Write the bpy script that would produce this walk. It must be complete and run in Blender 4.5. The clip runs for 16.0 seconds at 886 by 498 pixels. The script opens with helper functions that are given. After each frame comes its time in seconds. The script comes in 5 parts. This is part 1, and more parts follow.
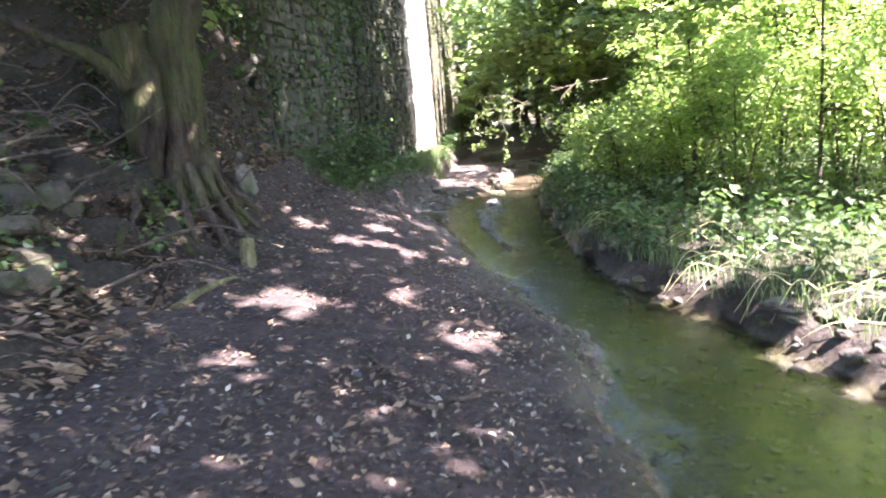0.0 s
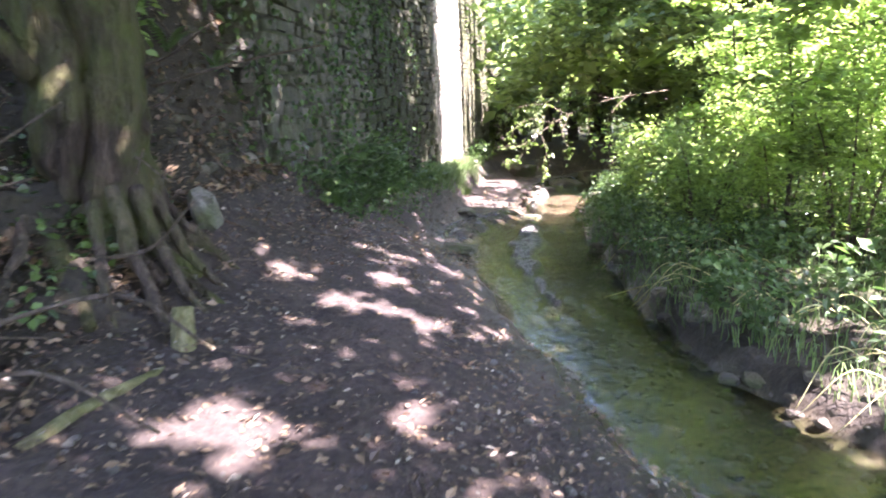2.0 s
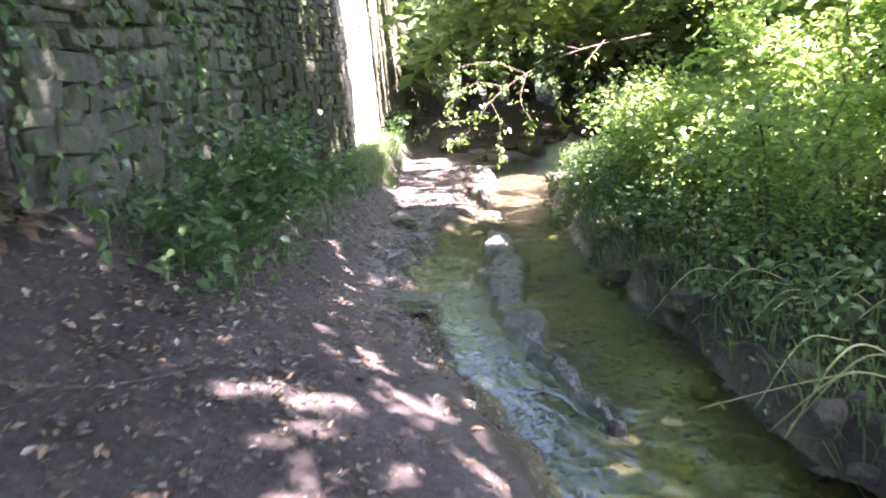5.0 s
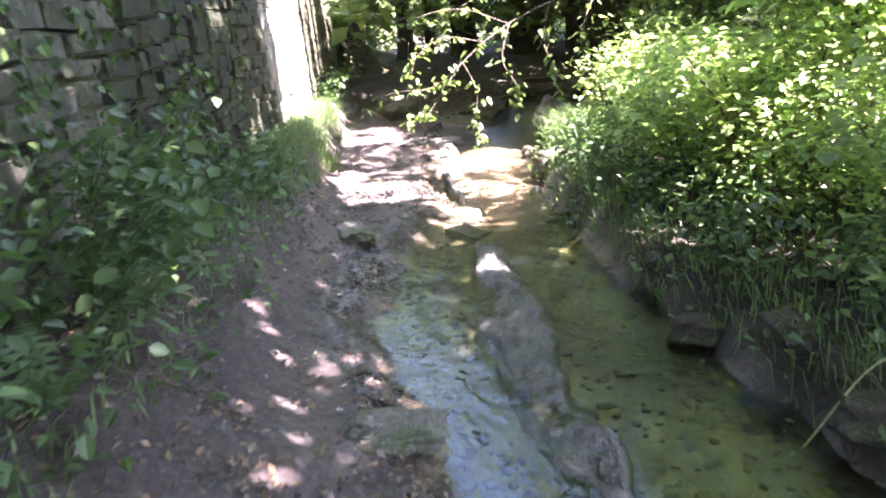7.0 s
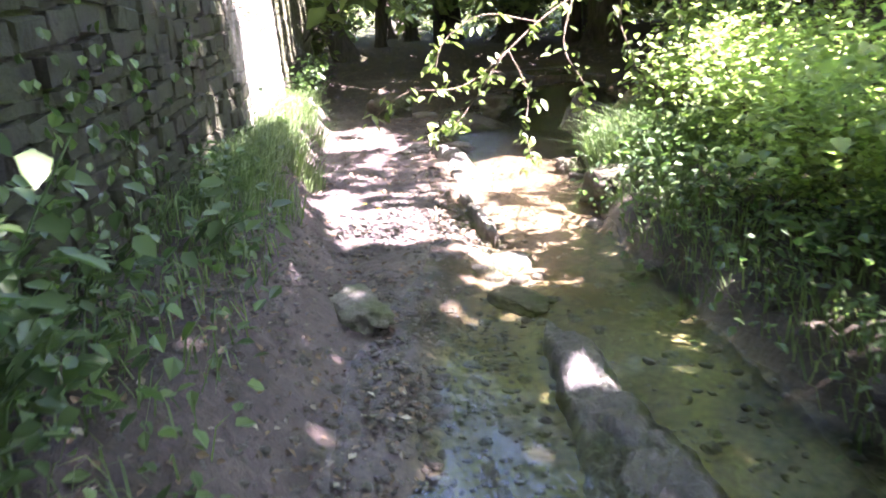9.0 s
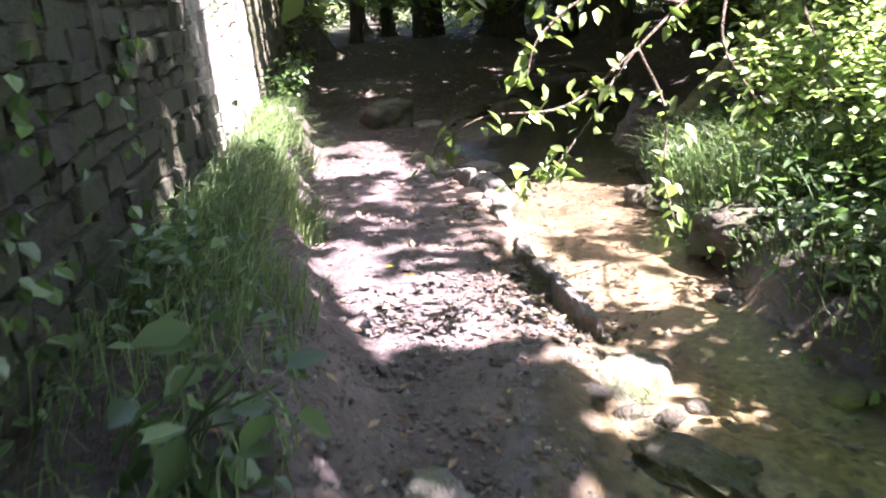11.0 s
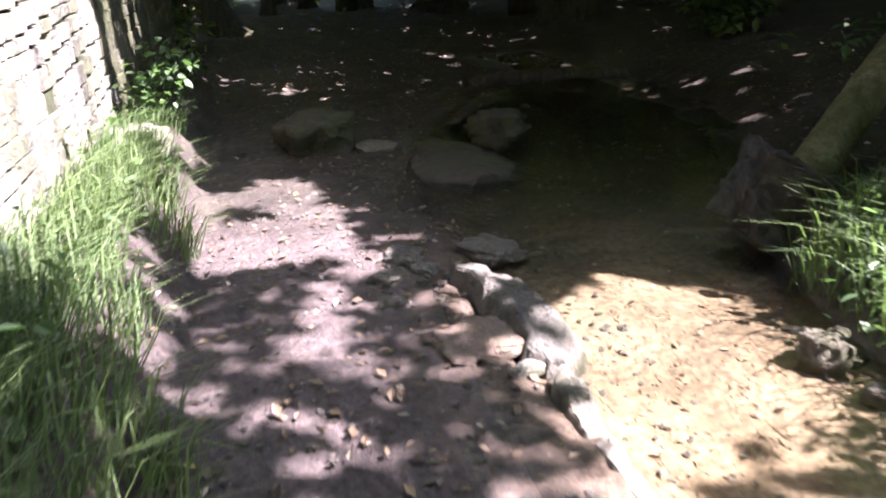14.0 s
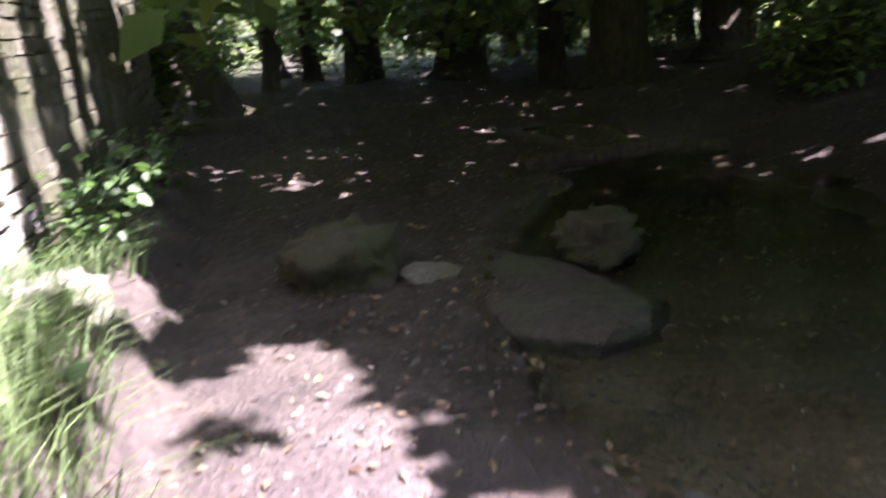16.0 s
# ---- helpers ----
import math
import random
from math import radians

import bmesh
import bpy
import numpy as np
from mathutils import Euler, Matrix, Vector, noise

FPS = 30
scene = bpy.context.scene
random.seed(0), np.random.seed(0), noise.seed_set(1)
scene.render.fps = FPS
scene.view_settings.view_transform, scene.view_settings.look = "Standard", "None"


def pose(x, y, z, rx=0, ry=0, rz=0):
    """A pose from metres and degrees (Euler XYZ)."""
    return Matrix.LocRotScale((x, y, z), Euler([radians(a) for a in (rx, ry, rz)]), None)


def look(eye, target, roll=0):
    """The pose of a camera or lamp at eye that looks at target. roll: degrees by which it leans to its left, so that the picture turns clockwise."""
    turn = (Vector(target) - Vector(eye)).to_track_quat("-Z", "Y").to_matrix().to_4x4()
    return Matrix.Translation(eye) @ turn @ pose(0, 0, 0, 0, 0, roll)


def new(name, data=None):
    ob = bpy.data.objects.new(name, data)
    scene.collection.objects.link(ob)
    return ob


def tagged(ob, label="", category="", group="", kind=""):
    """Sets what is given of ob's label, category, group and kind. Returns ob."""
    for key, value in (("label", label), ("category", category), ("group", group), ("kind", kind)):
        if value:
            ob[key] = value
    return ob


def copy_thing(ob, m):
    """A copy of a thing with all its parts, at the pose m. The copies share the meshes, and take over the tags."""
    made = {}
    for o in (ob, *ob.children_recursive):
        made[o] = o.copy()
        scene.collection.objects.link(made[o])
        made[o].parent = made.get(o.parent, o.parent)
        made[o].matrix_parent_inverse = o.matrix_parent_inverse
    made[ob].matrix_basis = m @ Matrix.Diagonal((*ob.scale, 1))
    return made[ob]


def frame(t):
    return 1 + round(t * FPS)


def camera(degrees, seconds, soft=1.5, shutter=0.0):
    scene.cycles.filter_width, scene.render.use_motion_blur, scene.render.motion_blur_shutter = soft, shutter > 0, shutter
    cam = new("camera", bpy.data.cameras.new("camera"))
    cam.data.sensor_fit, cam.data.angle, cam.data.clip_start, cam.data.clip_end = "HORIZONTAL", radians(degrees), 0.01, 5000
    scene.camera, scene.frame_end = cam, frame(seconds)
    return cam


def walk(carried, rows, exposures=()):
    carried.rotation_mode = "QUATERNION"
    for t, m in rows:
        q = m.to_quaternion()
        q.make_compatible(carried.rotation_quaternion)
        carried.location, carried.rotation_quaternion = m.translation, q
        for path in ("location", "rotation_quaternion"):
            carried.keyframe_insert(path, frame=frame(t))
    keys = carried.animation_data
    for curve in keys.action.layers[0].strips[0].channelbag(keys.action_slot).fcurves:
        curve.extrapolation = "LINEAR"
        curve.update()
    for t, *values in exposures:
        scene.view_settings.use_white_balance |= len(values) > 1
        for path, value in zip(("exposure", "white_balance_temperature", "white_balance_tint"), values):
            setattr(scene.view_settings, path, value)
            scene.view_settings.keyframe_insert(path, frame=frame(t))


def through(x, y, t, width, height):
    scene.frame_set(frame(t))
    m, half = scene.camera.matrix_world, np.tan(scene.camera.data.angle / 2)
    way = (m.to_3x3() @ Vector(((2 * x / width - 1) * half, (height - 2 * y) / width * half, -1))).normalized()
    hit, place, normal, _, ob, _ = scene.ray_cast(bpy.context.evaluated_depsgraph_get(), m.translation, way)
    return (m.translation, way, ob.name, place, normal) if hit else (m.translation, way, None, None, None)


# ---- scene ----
cam = camera(59.3, 16.0, 1.9, 0.5)
METRES, EYE, TILT, LEAN, TURN = 17.2, 1.5, 0.0, 0.0, 0.0
ROWS = [
    (0.0, 0.0, 0.0, 0.0, -0.39, -10.4, 2.11),
    (0.5, -0.0081, 0.0285, 0.0011, -2.25, -10.35, -0.86),
    (1.0, -0.0072, 0.0589, -0.0008, 2.66, -10.11, 0.33),
    (1.5, -0.0027, 0.0844, 0.0, 3.04, -10.22, -0.03),
    (2.0, -0.0056, 0.1162, 0.0024, 1.41, -10.07, -0.47),
    (2.5, -0.0022, 0.1456, 0.0026, -1.11, -9.61, 0.43),
    (3.0, -0.0058, 0.1767, 0.0017, 1.72, -10.25, 0.19),
    (3.5, -0.0126, 0.2067, 0.0025, -3.58, -11.1, 0.62),
    (4.0, -0.0142, 0.2433, 0.0026, -1.88, -12.52, 1.03),
    (4.5, -0.0187, 0.2767, 0.0034, -3.8, -12.39, 1.89),
    (7.0, -0.0199, 0.4468, 0.0054, -10.98, -16.57, 3.93),
    (7.5, -0.0215, 0.476, 0.0063, -13.14, -16.85, 3.56),
    (8.0, -0.0203, 0.5095, 0.0047, -13.0, -17.15, 3.18),
    (10.5, -0.0251, 0.6552, -0.0036, -14.45, -17.77, 3.16),
    (11.0, -0.0255, 0.6839, -0.0032, -15.84, -18.04, 3.6),
    (11.5, -0.0213, 0.7116, -0.005, -18.22, -18.66, 3.2),
    (12.0, -0.0185, 0.7437, -0.0037, -20.0, -18.21, 1.72),
    (12.5, -0.0114, 0.7726, -0.0052, -22.13, -18.06, 1.36),
    (13.0, -0.0073, 0.8041, -0.0046, -22.25, -18.06, 1.25),
    (13.5, -0.0039, 0.832, -0.0055, -24.73, -17.11, -0.09),
    (14.0, 0.005, 0.8634, -0.0066, -21.72, -20.23, 1.59),
    (14.5, 0.0093, 0.8935, -0.0053, -22.96, -18.72, 1.49),
    (15.0, 0.0192, 0.9236, -0.0128, -20.99, -16.55, 3.03),
    (15.5, 0.0235, 0.9531, -0.0147, -16.58, -17.45, 3.66),
    (16.0, 0.0272, 0.9884, -0.0138, -21.86, -15.46, 3.76),
]
walk(cam, [(t, pose(0, 0, EYE, TILT, LEAN, TURN) @ pose(METRES * x, METRES * y, METRES * z, 90 + pitch, roll, yaw)) for t, x, y, z, yaw, pitch, roll in ROWS],
     [(0.0, 4.28, 6200, 32), (4.0, 4.62, 6150, 34), (8.0, 4.85, 6100, 36), (11.0, 4.05, 6050, 34), (14.0, 3.45, 5950, 30), (16.0, 3.6, 5900, 36)])

# ---- world, sun ----
SUN_AZ = (0.72, -0.694)           # horizontal way towards the sun
SUN_EL = 55.0
world = bpy.data.worlds.new("world")
scene.world = world
world.use_nodes = True
wn = world.node_tree.nodes
sky = wn.new("ShaderNodeTexSky")
sky.sky_type = "NISHITA"
sky.sun_disc = False
sky.sun_elevation = radians(SUN_EL)
sky.sun_rotation = math.atan2(SUN_AZ[0], SUN_AZ[1])
wn["Background"].inputs["Strength"].default_value = 0.115
world.node_tree.links.new(sky.outputs[0], wn["Background"].inputs["Color"])
sun = new("sun", bpy.data.lights.new("sun", "SUN"))
sun.data.energy = 5.0
sun.data.angle = radians(0.55)
sun.data.color = (1.0, 0.96, 0.9)
SK = 1.0 / math.tan(radians(SUN_EL))
sun.matrix_world = look((SUN_AZ[0] * SK * 30, SUN_AZ[1] * SK * 30, 30), (0, 0, 0))

# ---- helpers of this scene ----
rng = np.random.default_rng(7)


def lerp(a, b, k):
    return a + (b - a) * k


def smooth(a, b, x):
    k = np.clip((x - a) / (b - a), 0, 1)
    return k * k * (3 - 2 * k)


def nz(x, y, s, o=0.0):
    return noise.noise((x * s + o, y * s - o, o * 1.7))


def mesh(name, V, F, material=None, shade=False):
    me = bpy.data.meshes.new(name)
    me.from_pydata(np.asarray(V, dtype=float).tolist(), [], F.tolist() if isinstance(F, np.ndarray) else F)
    if material:
        me.materials.append(material)
    if shade:
        me.polygons.foreach_set("use_smooth", [True] * len(me.polygons))
    me.update()
    return me


def thing(name, at, label, category, group="", kind=""):
    ob = new(name)
    ob.location = at
    return tagged(ob, label, category, group, kind)


def place(ob):
    """World place of a thing or part, before the scene is updated."""
    p = Vector((0, 0, 0))
    while ob:
        p += ob.location
        ob = ob.parent
    return p


def part(name, VF, material, parent, label="", shade=True, kind=""):
    """One mesh object under a thing; VF in world coordinates."""
    V, F = VF
    p = place(parent)
    V = np.asarray(V, dtype=float) - np.array(p)
    ob = new(name, mesh(name, V, F, material, shade))
    ob.parent = parent
    return tagged(ob, label, kind=kind)


def solo(name, VF, material, label, category, group="", kind="", shade=True):
    """A thing of one mesh, its origin at the middle of its base."""
    V = np.asarray(VF[0], dtype=float)
    o = np.array([V[:, 0].mean(), V[:, 1].mean(), V[:, 2].min()])
    ob = new(name, mesh(name, V - o, VF[1], material, shade))
    ob.location = o
    return tagged(ob, label, category, group, kind)


def join(*vfs):
    V, F, n = [], [], 0
    for v, f in vfs:
        V.extend(np.asarray(v, dtype=float).tolist())
        F.extend([[i + n for i in q] for q in f])
        n += len(v)
    return V, F


def tube(pts, radii, seg=10, rough=0.0, ribs=0, seed=0.0, cap=True):
    """A limb swept along pts with the given radii; rough: uneven bark, ribs: flutes."""
    P = np.asarray(pts, dtype=float)
    n = len(P)
    T = np.gradient(P, axis=0)
    T /= np.linalg.norm(T, axis=1)[:, None] + 1e-9
    up = np.array([0, 0, 1.0]) if abs(T[0][2]) < 0.8 else np.array([1.0, 0, 0])
    V = []
    for i in range(n):
        a = np.cross(T[i], up)
        a /= np.linalg.norm(a) + 1e-9
        b = np.cross(T[i], a)
        for k in range(seg):
            th = 2 * math.pi * k / seg
            r = radii[i] * (1 + 0.07 * (ribs > 0) * math.sin(ribs * th + seed))
            d = math.cos(th) * a + math.sin(th) * b
            if rough:
                q = P[i] + d * r
                r *= 1 + rough * noise.noise((q[0] * 4 + seed, q[1] * 4, q[2] * 2.2)) + 0.5 * rough * noise.noise((q[0] * 11, q[1] * 11 + seed, q[2] * 6))
            V.append(P[i] + d * r)
    F = [[i * seg + k, i * seg + (k + 1) % seg, (i + 1) * seg + (k + 1) % seg, (i + 1) * seg + k] for i in range(n - 1) for k in range(seg)]
    if cap:
        F.append(list(range(seg))[::-1])
        F.append([(n - 1) * seg + k for k in range(seg)])
    return V, F


def bend(pts, steps):
    """A smooth line through pts (Catmull-Rom)."""
    P = [Vector(p) for p in pts]
    P = [P[0] * 2 - P[1]] + P + [P[-1] * 2 - P[-2]]
    out = []
    for i in range(1, len(P) - 2):
        for s in range(steps):
            t = s / steps
            a, b, c, d = P[i - 1:i + 3]
            out.append(0.5 * ((2 * b) + (c - a) * t + (2 * a - 5 * b + 4 * c - d) * t * t + (3 * b - a - 3 * c + d) * t ** 3))
    out.append(P[-2])
    return [tuple(p) for p in out]


def taper(r0, r1, n, power=1.0):
    return [lerp(r0, r1, (i / (n - 1)) ** power) for i in range(n)]


def rock(size, seed, flat=0.0, sub=2, rough=0.34):
    """An uneven stone of the given size about its centre; flat: how much its top is cut level."""
    bm = bmesh.new()
    bmesh.ops.create_icosphere(bm, subdivisions=sub, radius=1.0)
    V = []
    for v in bm.verts:
        c = v.co.copy()
        m = max(abs(c.x), abs(c.y), abs(c.z))
        c = c.lerp(c / m * 0.82, 0.55)
        k = 1 + rough * noise.noise(c * 1.3 + Vector((seed, 0, 0))) + 0.5 * rough * noise.noise(c * 3.4 + Vector((0, seed, 0))) + (0.35 * rough * noise.noise(c * 8 + Vector((0, 0, seed))) if sub > 2 else 0)
        c *= k
        if flat and c.z > 1 - flat:
            c.z = 1 - flat + 0.15 * (c.z - 1 + flat) + (0.14 * noise.noise(Vector((c.x * 6 + seed, c.y * 6, 2))) if sub > 2 else 0)
        V.append((c.x * size[0] / 2, c.y * size[1] / 2, c.z * size[2] / 2))
    F = [[v.index for v in f.verts] for f in bm.faces]
    bm.free()
    return V, F


def moved(VF, m):
    return [tuple(m @ Vector(v)) for v in VF[0]], VF[1]


def leaves(P, size, seed, wide=0.55, droop=0.25, flat=0.6, broad=True, along=None):
    """Leaves at the points P: folded blades that lie mostly level and hang a little."""
    g = np.random.default_rng(seed)
    P = np.asarray(P, dtype=float)
    n = len(P)
    L = size * g.uniform(0.6, 1.35, n)
    th = g.uniform(0, 2 * np.pi, n)
    a = np.stack([np.cos(th), np.sin(th), -droop + g.normal(0, 0.35, n)], 1)
    if along is not None:
        a = a * 0.6 + along
    a /= np.linalg.norm(a, axis=1)[:, None]
    up = g.normal(0, 1 - flat, (n, 3)) + np.array([0, 0, 1.0])
    s = np.cross(a, up)
    s /= np.linalg.norm(s, axis=1)[:, None] + 1e-9
    u = np.cross(s, a)
    W = L * wide
    c = lambda v: v[:, None]
    base, tip = P, P + a * c(L) - u * c(L * 0.1)
    if broad:
        r1 = P + a * c(L * 0.32) + s * c(W * 0.5) + u * c(W * 0.12)
        r2 = P + a * c(L * 0.7) + s * c(W * 0.36) + u * c(W * 0.08)
        l1 = P + a * c(L * 0.32) - s * c(W * 0.5) + u * c(W * 0.12)
        l2 = P + a * c(L * 0.7) - s * c(W * 0.36) + u * c(W * 0.08)
        V = np.stack([base, r1, r2, tip, l2, l1], 1).reshape(-1, 3)
        i = np.arange(n)[:, None] * 6
        F = np.concatenate([i + np.array([0, 1, 2, 3]), i + np.array([0, 3, 4, 5])], 0)
    else:
        r1 = P + a * c(L * 0.45) + s * c(W * 0.5) + u * c(W * 0.1)
        l1 = P + a * c(L * 0.45) - s * c(W * 0.5) + u * c(W * 0.1)
        V = np.stack([base, r1, tip, l1], 1).reshape(-1, 3)
        i = np.arange(n)[:, None] * 4
        F = np.concatenate([i + np.array([0, 1, 2]), i + np.array([0, 2, 3])], 0)
    return V, F.tolist()


def blades(P, tall, seed, width=0.008, lean=0.5, way=None):
    """Grass blades that rise from P and bend over."""
    g = np.random.default_rng(seed)
    P = np.asarray(P, dtype=float)
    n = len(P)
    H = tall * g.uniform(0.45, 1.25, n)
    th = g.uniform(0, 2 * np.pi, n)
    d = np.stack([np.cos(th), np.sin(th), np.zeros(n)], 1) * (lean * g.uniform(0.3, 1.3, n))[:, None]
    if way is not None:
        d = d + np.array(way)
    s = np.stack([-np.sin(th), np.cos(th), np.zeros(n)], 1) * (width * g.uniform(0.6, 1.4, n))[:, None] * 0.5
    c = lambda v: v[:, None]
    z = np.array([0, 0, 1.0])
    m = P + d * c(H * 0.35) + z * c(H * 0.62)
    t = P + d * c(H * 1.0) + z * c(H * (0.95 - 0.25 * lean))
    V = np.stack([P - s, P + s, m + s * 0.8, m - s * 0.8, t], 1).reshape(-1, 3)
    i = np.arange(n)[:, None] * 5
    F = (i + np.array([0, 1, 2, 3])).tolist() + (i + np.array([3, 2, 4])).tolist()
    return V, F


# ---- materials ----
def material(name, rough=0.8, spec=0.35):
    m = bpy.data.materials.new(name)
    m.use_nodes = True
    p = m.node_tree.nodes["Principled BSDF"]
    p.inputs["Roughness"].default_value = rough
    p.inputs["Specular IOR Level"].default_value = spec
    return m, m.node_tree.nodes, m.node_tree.links, p


def tex(nodes, links, kind, scale, detail=4.0, where="Object", stretch=None):
    co = nodes.new("ShaderNodeTexCoord")
    out = co.outputs[where]
    if stretch:
        mp = nodes.new("ShaderNodeMapping")
        mp.inputs["Scale"].default_value = stretch
        links.new(out, mp.inputs["Vector"])
        out = mp.outputs["Vector"]
    t = nodes.new("ShaderNodeTexNoise" if kind == "noise" else "ShaderNodeTexVoronoi")
    t.inputs["Scale"].default_value = scale
    if kind == "noise":
        t.inputs["Detail"].default_value = detail
        t.inputs["Roughness"].default_value = 0.62
    links.new(out, t.inputs["Vector"])
    return t.outputs["Fac"] if kind == "noise" else t.outputs["Distance"]


def ramp(nodes, links, fac, stops):
    r = nodes.new("ShaderNodeValToRGB")
    e = r.color_ramp.elements
    while len(e) < len(stops):
        e.new(0.5)
    for el, (pos, col) in zip(e, stops):
        el.position, el.color = pos, (*col, 1)
    links.new(fac, r.inputs["Fac"])
    return r.outputs["Color"]


def mix(nodes, links, kind, fac, a, b):
    m = nodes.new("ShaderNodeMix")
    m.data_type, m.blend_type = "RGBA", kind
    for sock, val in ((m.inputs[0], fac), (m.inputs[6], a), (m.inputs[7], b)):
        if isinstance(val, (int, float)):
            sock.default_value = val
        elif isinstance(val, tuple):
            sock.default_value = (*val, 1)
        else:
            links.new(val, sock)
    return m.outputs[2]


def bump(nodes, links, p, height, strength, distance):
    b = nodes.new("ShaderNodeBump")
    b.inputs["Strength"].default_value, b.inputs["Distance"].default_value = strength, distance
    links.new(height, b.inputs["Height"])
    links.new(b.outputs[0], p.inputs["Normal"])


def leaf_material(name, dark, light, through, gloss=0.45, glow=0.4):
    """Thin leaves: some of the light comes through; the shade differs from leaf to leaf."""
    m, n, l, p = material(name, gloss, 0.5)
    geo = n.new("ShaderNodeNewGeometry")
    big = tex(n, l, "noise", 0.8, 2)
    c = ramp(n, l, geo.outputs["Random Per Island"], [(0.0, dark), (0.75, light), (1.0, tuple(min(1, v * 1.35) for v in light))])
    c = mix(n, l, "MULTIPLY", 0.5, c, ramp(n, l, big, [(0.3, (0.6, 0.7, 0.6)), (0.7, (1.3, 1.2, 1.0))]))
    l.new(c, p.inputs["Base Color"])
    t = n.new("ShaderNodeBsdfTranslucent")
    l.new(mix(n, l, "MULTIPLY", 1.0, c, through), t.inputs["Color"])
    s = n.new("ShaderNodeMixShader")
    s.inputs[0].default_value = glow
    l.new(p.outputs[0], s.inputs[1])
    l.new(t.outputs[0], s.inputs[2])
    l.new(s.outputs[0], n["Material Output"].inputs["Surface"])
    return m


LEAF_BUSH = leaf_material("bush_leaf", (0.11, 0.158, 0.058), (0.27, 0.345, 0.135), (1.5, 1.7, 1.0), 0.5, 0.45)
LEAF_BRANCH = leaf_material("branch_leaf", (0.07, 0.10, 0.035), (0.14, 0.185, 0.062), (1.5, 1.7, 0.9), 0.32)
LEAF_HERB = leaf_material("herb_leaf", (0.036, 0.064, 0.027), (0.082, 0.128, 0.052), (1.5, 1.8, 1.0))
LEAF_IVY = leaf_material("ivy_leaf", (0.03, 0.052, 0.02), (0.07, 0.11, 0.035), (1.3, 1.8, 0.8), 0.4, 0.25)
LEAF_WOOD = leaf_material("wood_leaf", (0.072, 0.108, 0.045), (0.175, 0.225, 0.092), (1.6, 1.7, 1.1), 0.45, 0.45)
LEAF_DARK = leaf_material("conifer_leaf", (0.022, 0.045, 0.02), (0.045, 0.085, 0.035), (1.0, 1.3, 0.8), 0.55, 0.2)
GRASS = leaf_material("grass_blade", (0.045, 0.072, 0.03), (0.115, 0.16, 0.066), (1.5, 1.75, 1.0), 0.55)
STRAW = leaf_material("straw", (0.30, 0.27, 0.12), (0.50, 0.46, 0.24), (1.1, 1.1, 0.8), 0.6, 0.2)
PALE_LITTER = leaf_material("pale_dead_leaf", (0.14, 0.11, 0.09), (0.3, 0.26, 0.22), (1.0, 0.9, 0.7), 0.6, 0.1)
LITTER = leaf_material("dead_leaf", (0.05, 0.03, 0.02), (0.17, 0.115, 0.075), (1.0, 0.9, 0.7), 0.6, 0.1)
YELLOW = leaf_material("yellow_leaf", (0.55, 0.38, 0.05), (0.65, 0.48, 0.08), (1.0, 1.0, 0.6), 0.5, 0.2)


def ground_material():
    m, n, l, p = material("earth", 0.75, 0.3)
    at = n.new("ShaderNodeVertexColor")
    at.layer_name = "tone"
    at2 = n.new("ShaderNodeVertexColor")
    at2.layer_name = "damp"
    n1 = tex(n, l, "noise", 2.2, 5)
    n2 = tex(n, l, "noise", 26, 6)
    n3 = tex(n, l, "noise", 110, 3)
    c = mix(n, l, "MULTIPLY", 1.0, at.outputs["Color"], ramp(n, l, n1, [(0.3, (0.65, 0.64, 0.64)), (0.7, (1.35, 1.33, 1.3))]))
    c = mix(n, l, "MULTIPLY", 1.0, c, ramp(n, l, n2, [(0.3, (0.55, 0.55, 0.56)), (0.52, (1, 1, 1)), (0.72, (1.5, 1.45, 1.38))]))
    c = mix(n, l, "MULTIPLY", 0.7, c, ramp(n, l, n3, [(0.3, (0.6, 0.6, 0.6)), (0.7, (1.4, 1.4, 1.4))]))
    l.new(c, p.inputs["Base Color"])
    sep = n.new("ShaderNodeSeparateColor")
    l.new(at2.outputs["Color"], sep.inputs[0])
    r = n.new("ShaderNodeMapRange")
    r.inputs["To Min"].default_value, r.inputs["To Max"].default_value = 0.9, 0.24
    l.new(sep.outputs[0], r.inputs["Value"])
    l.new(r.outputs[0], p.inputs["Roughness"])
    h = mix(n, l, "ADD", 0.35, n2, n3)
    bump(n, l, p, h, 1.0, 0.045)
    k = n.new("ShaderNodeMapRange")
    k.inputs["To Min"].default_value, k.inputs["To Max"].default_value = 1.0, 0.3
    l.new(sep.outputs[0], k.inputs["Value"])
    l.new(k.outputs[0], p.inputs["Normal"].links[0].from_node.inputs["Strength"])
    return m


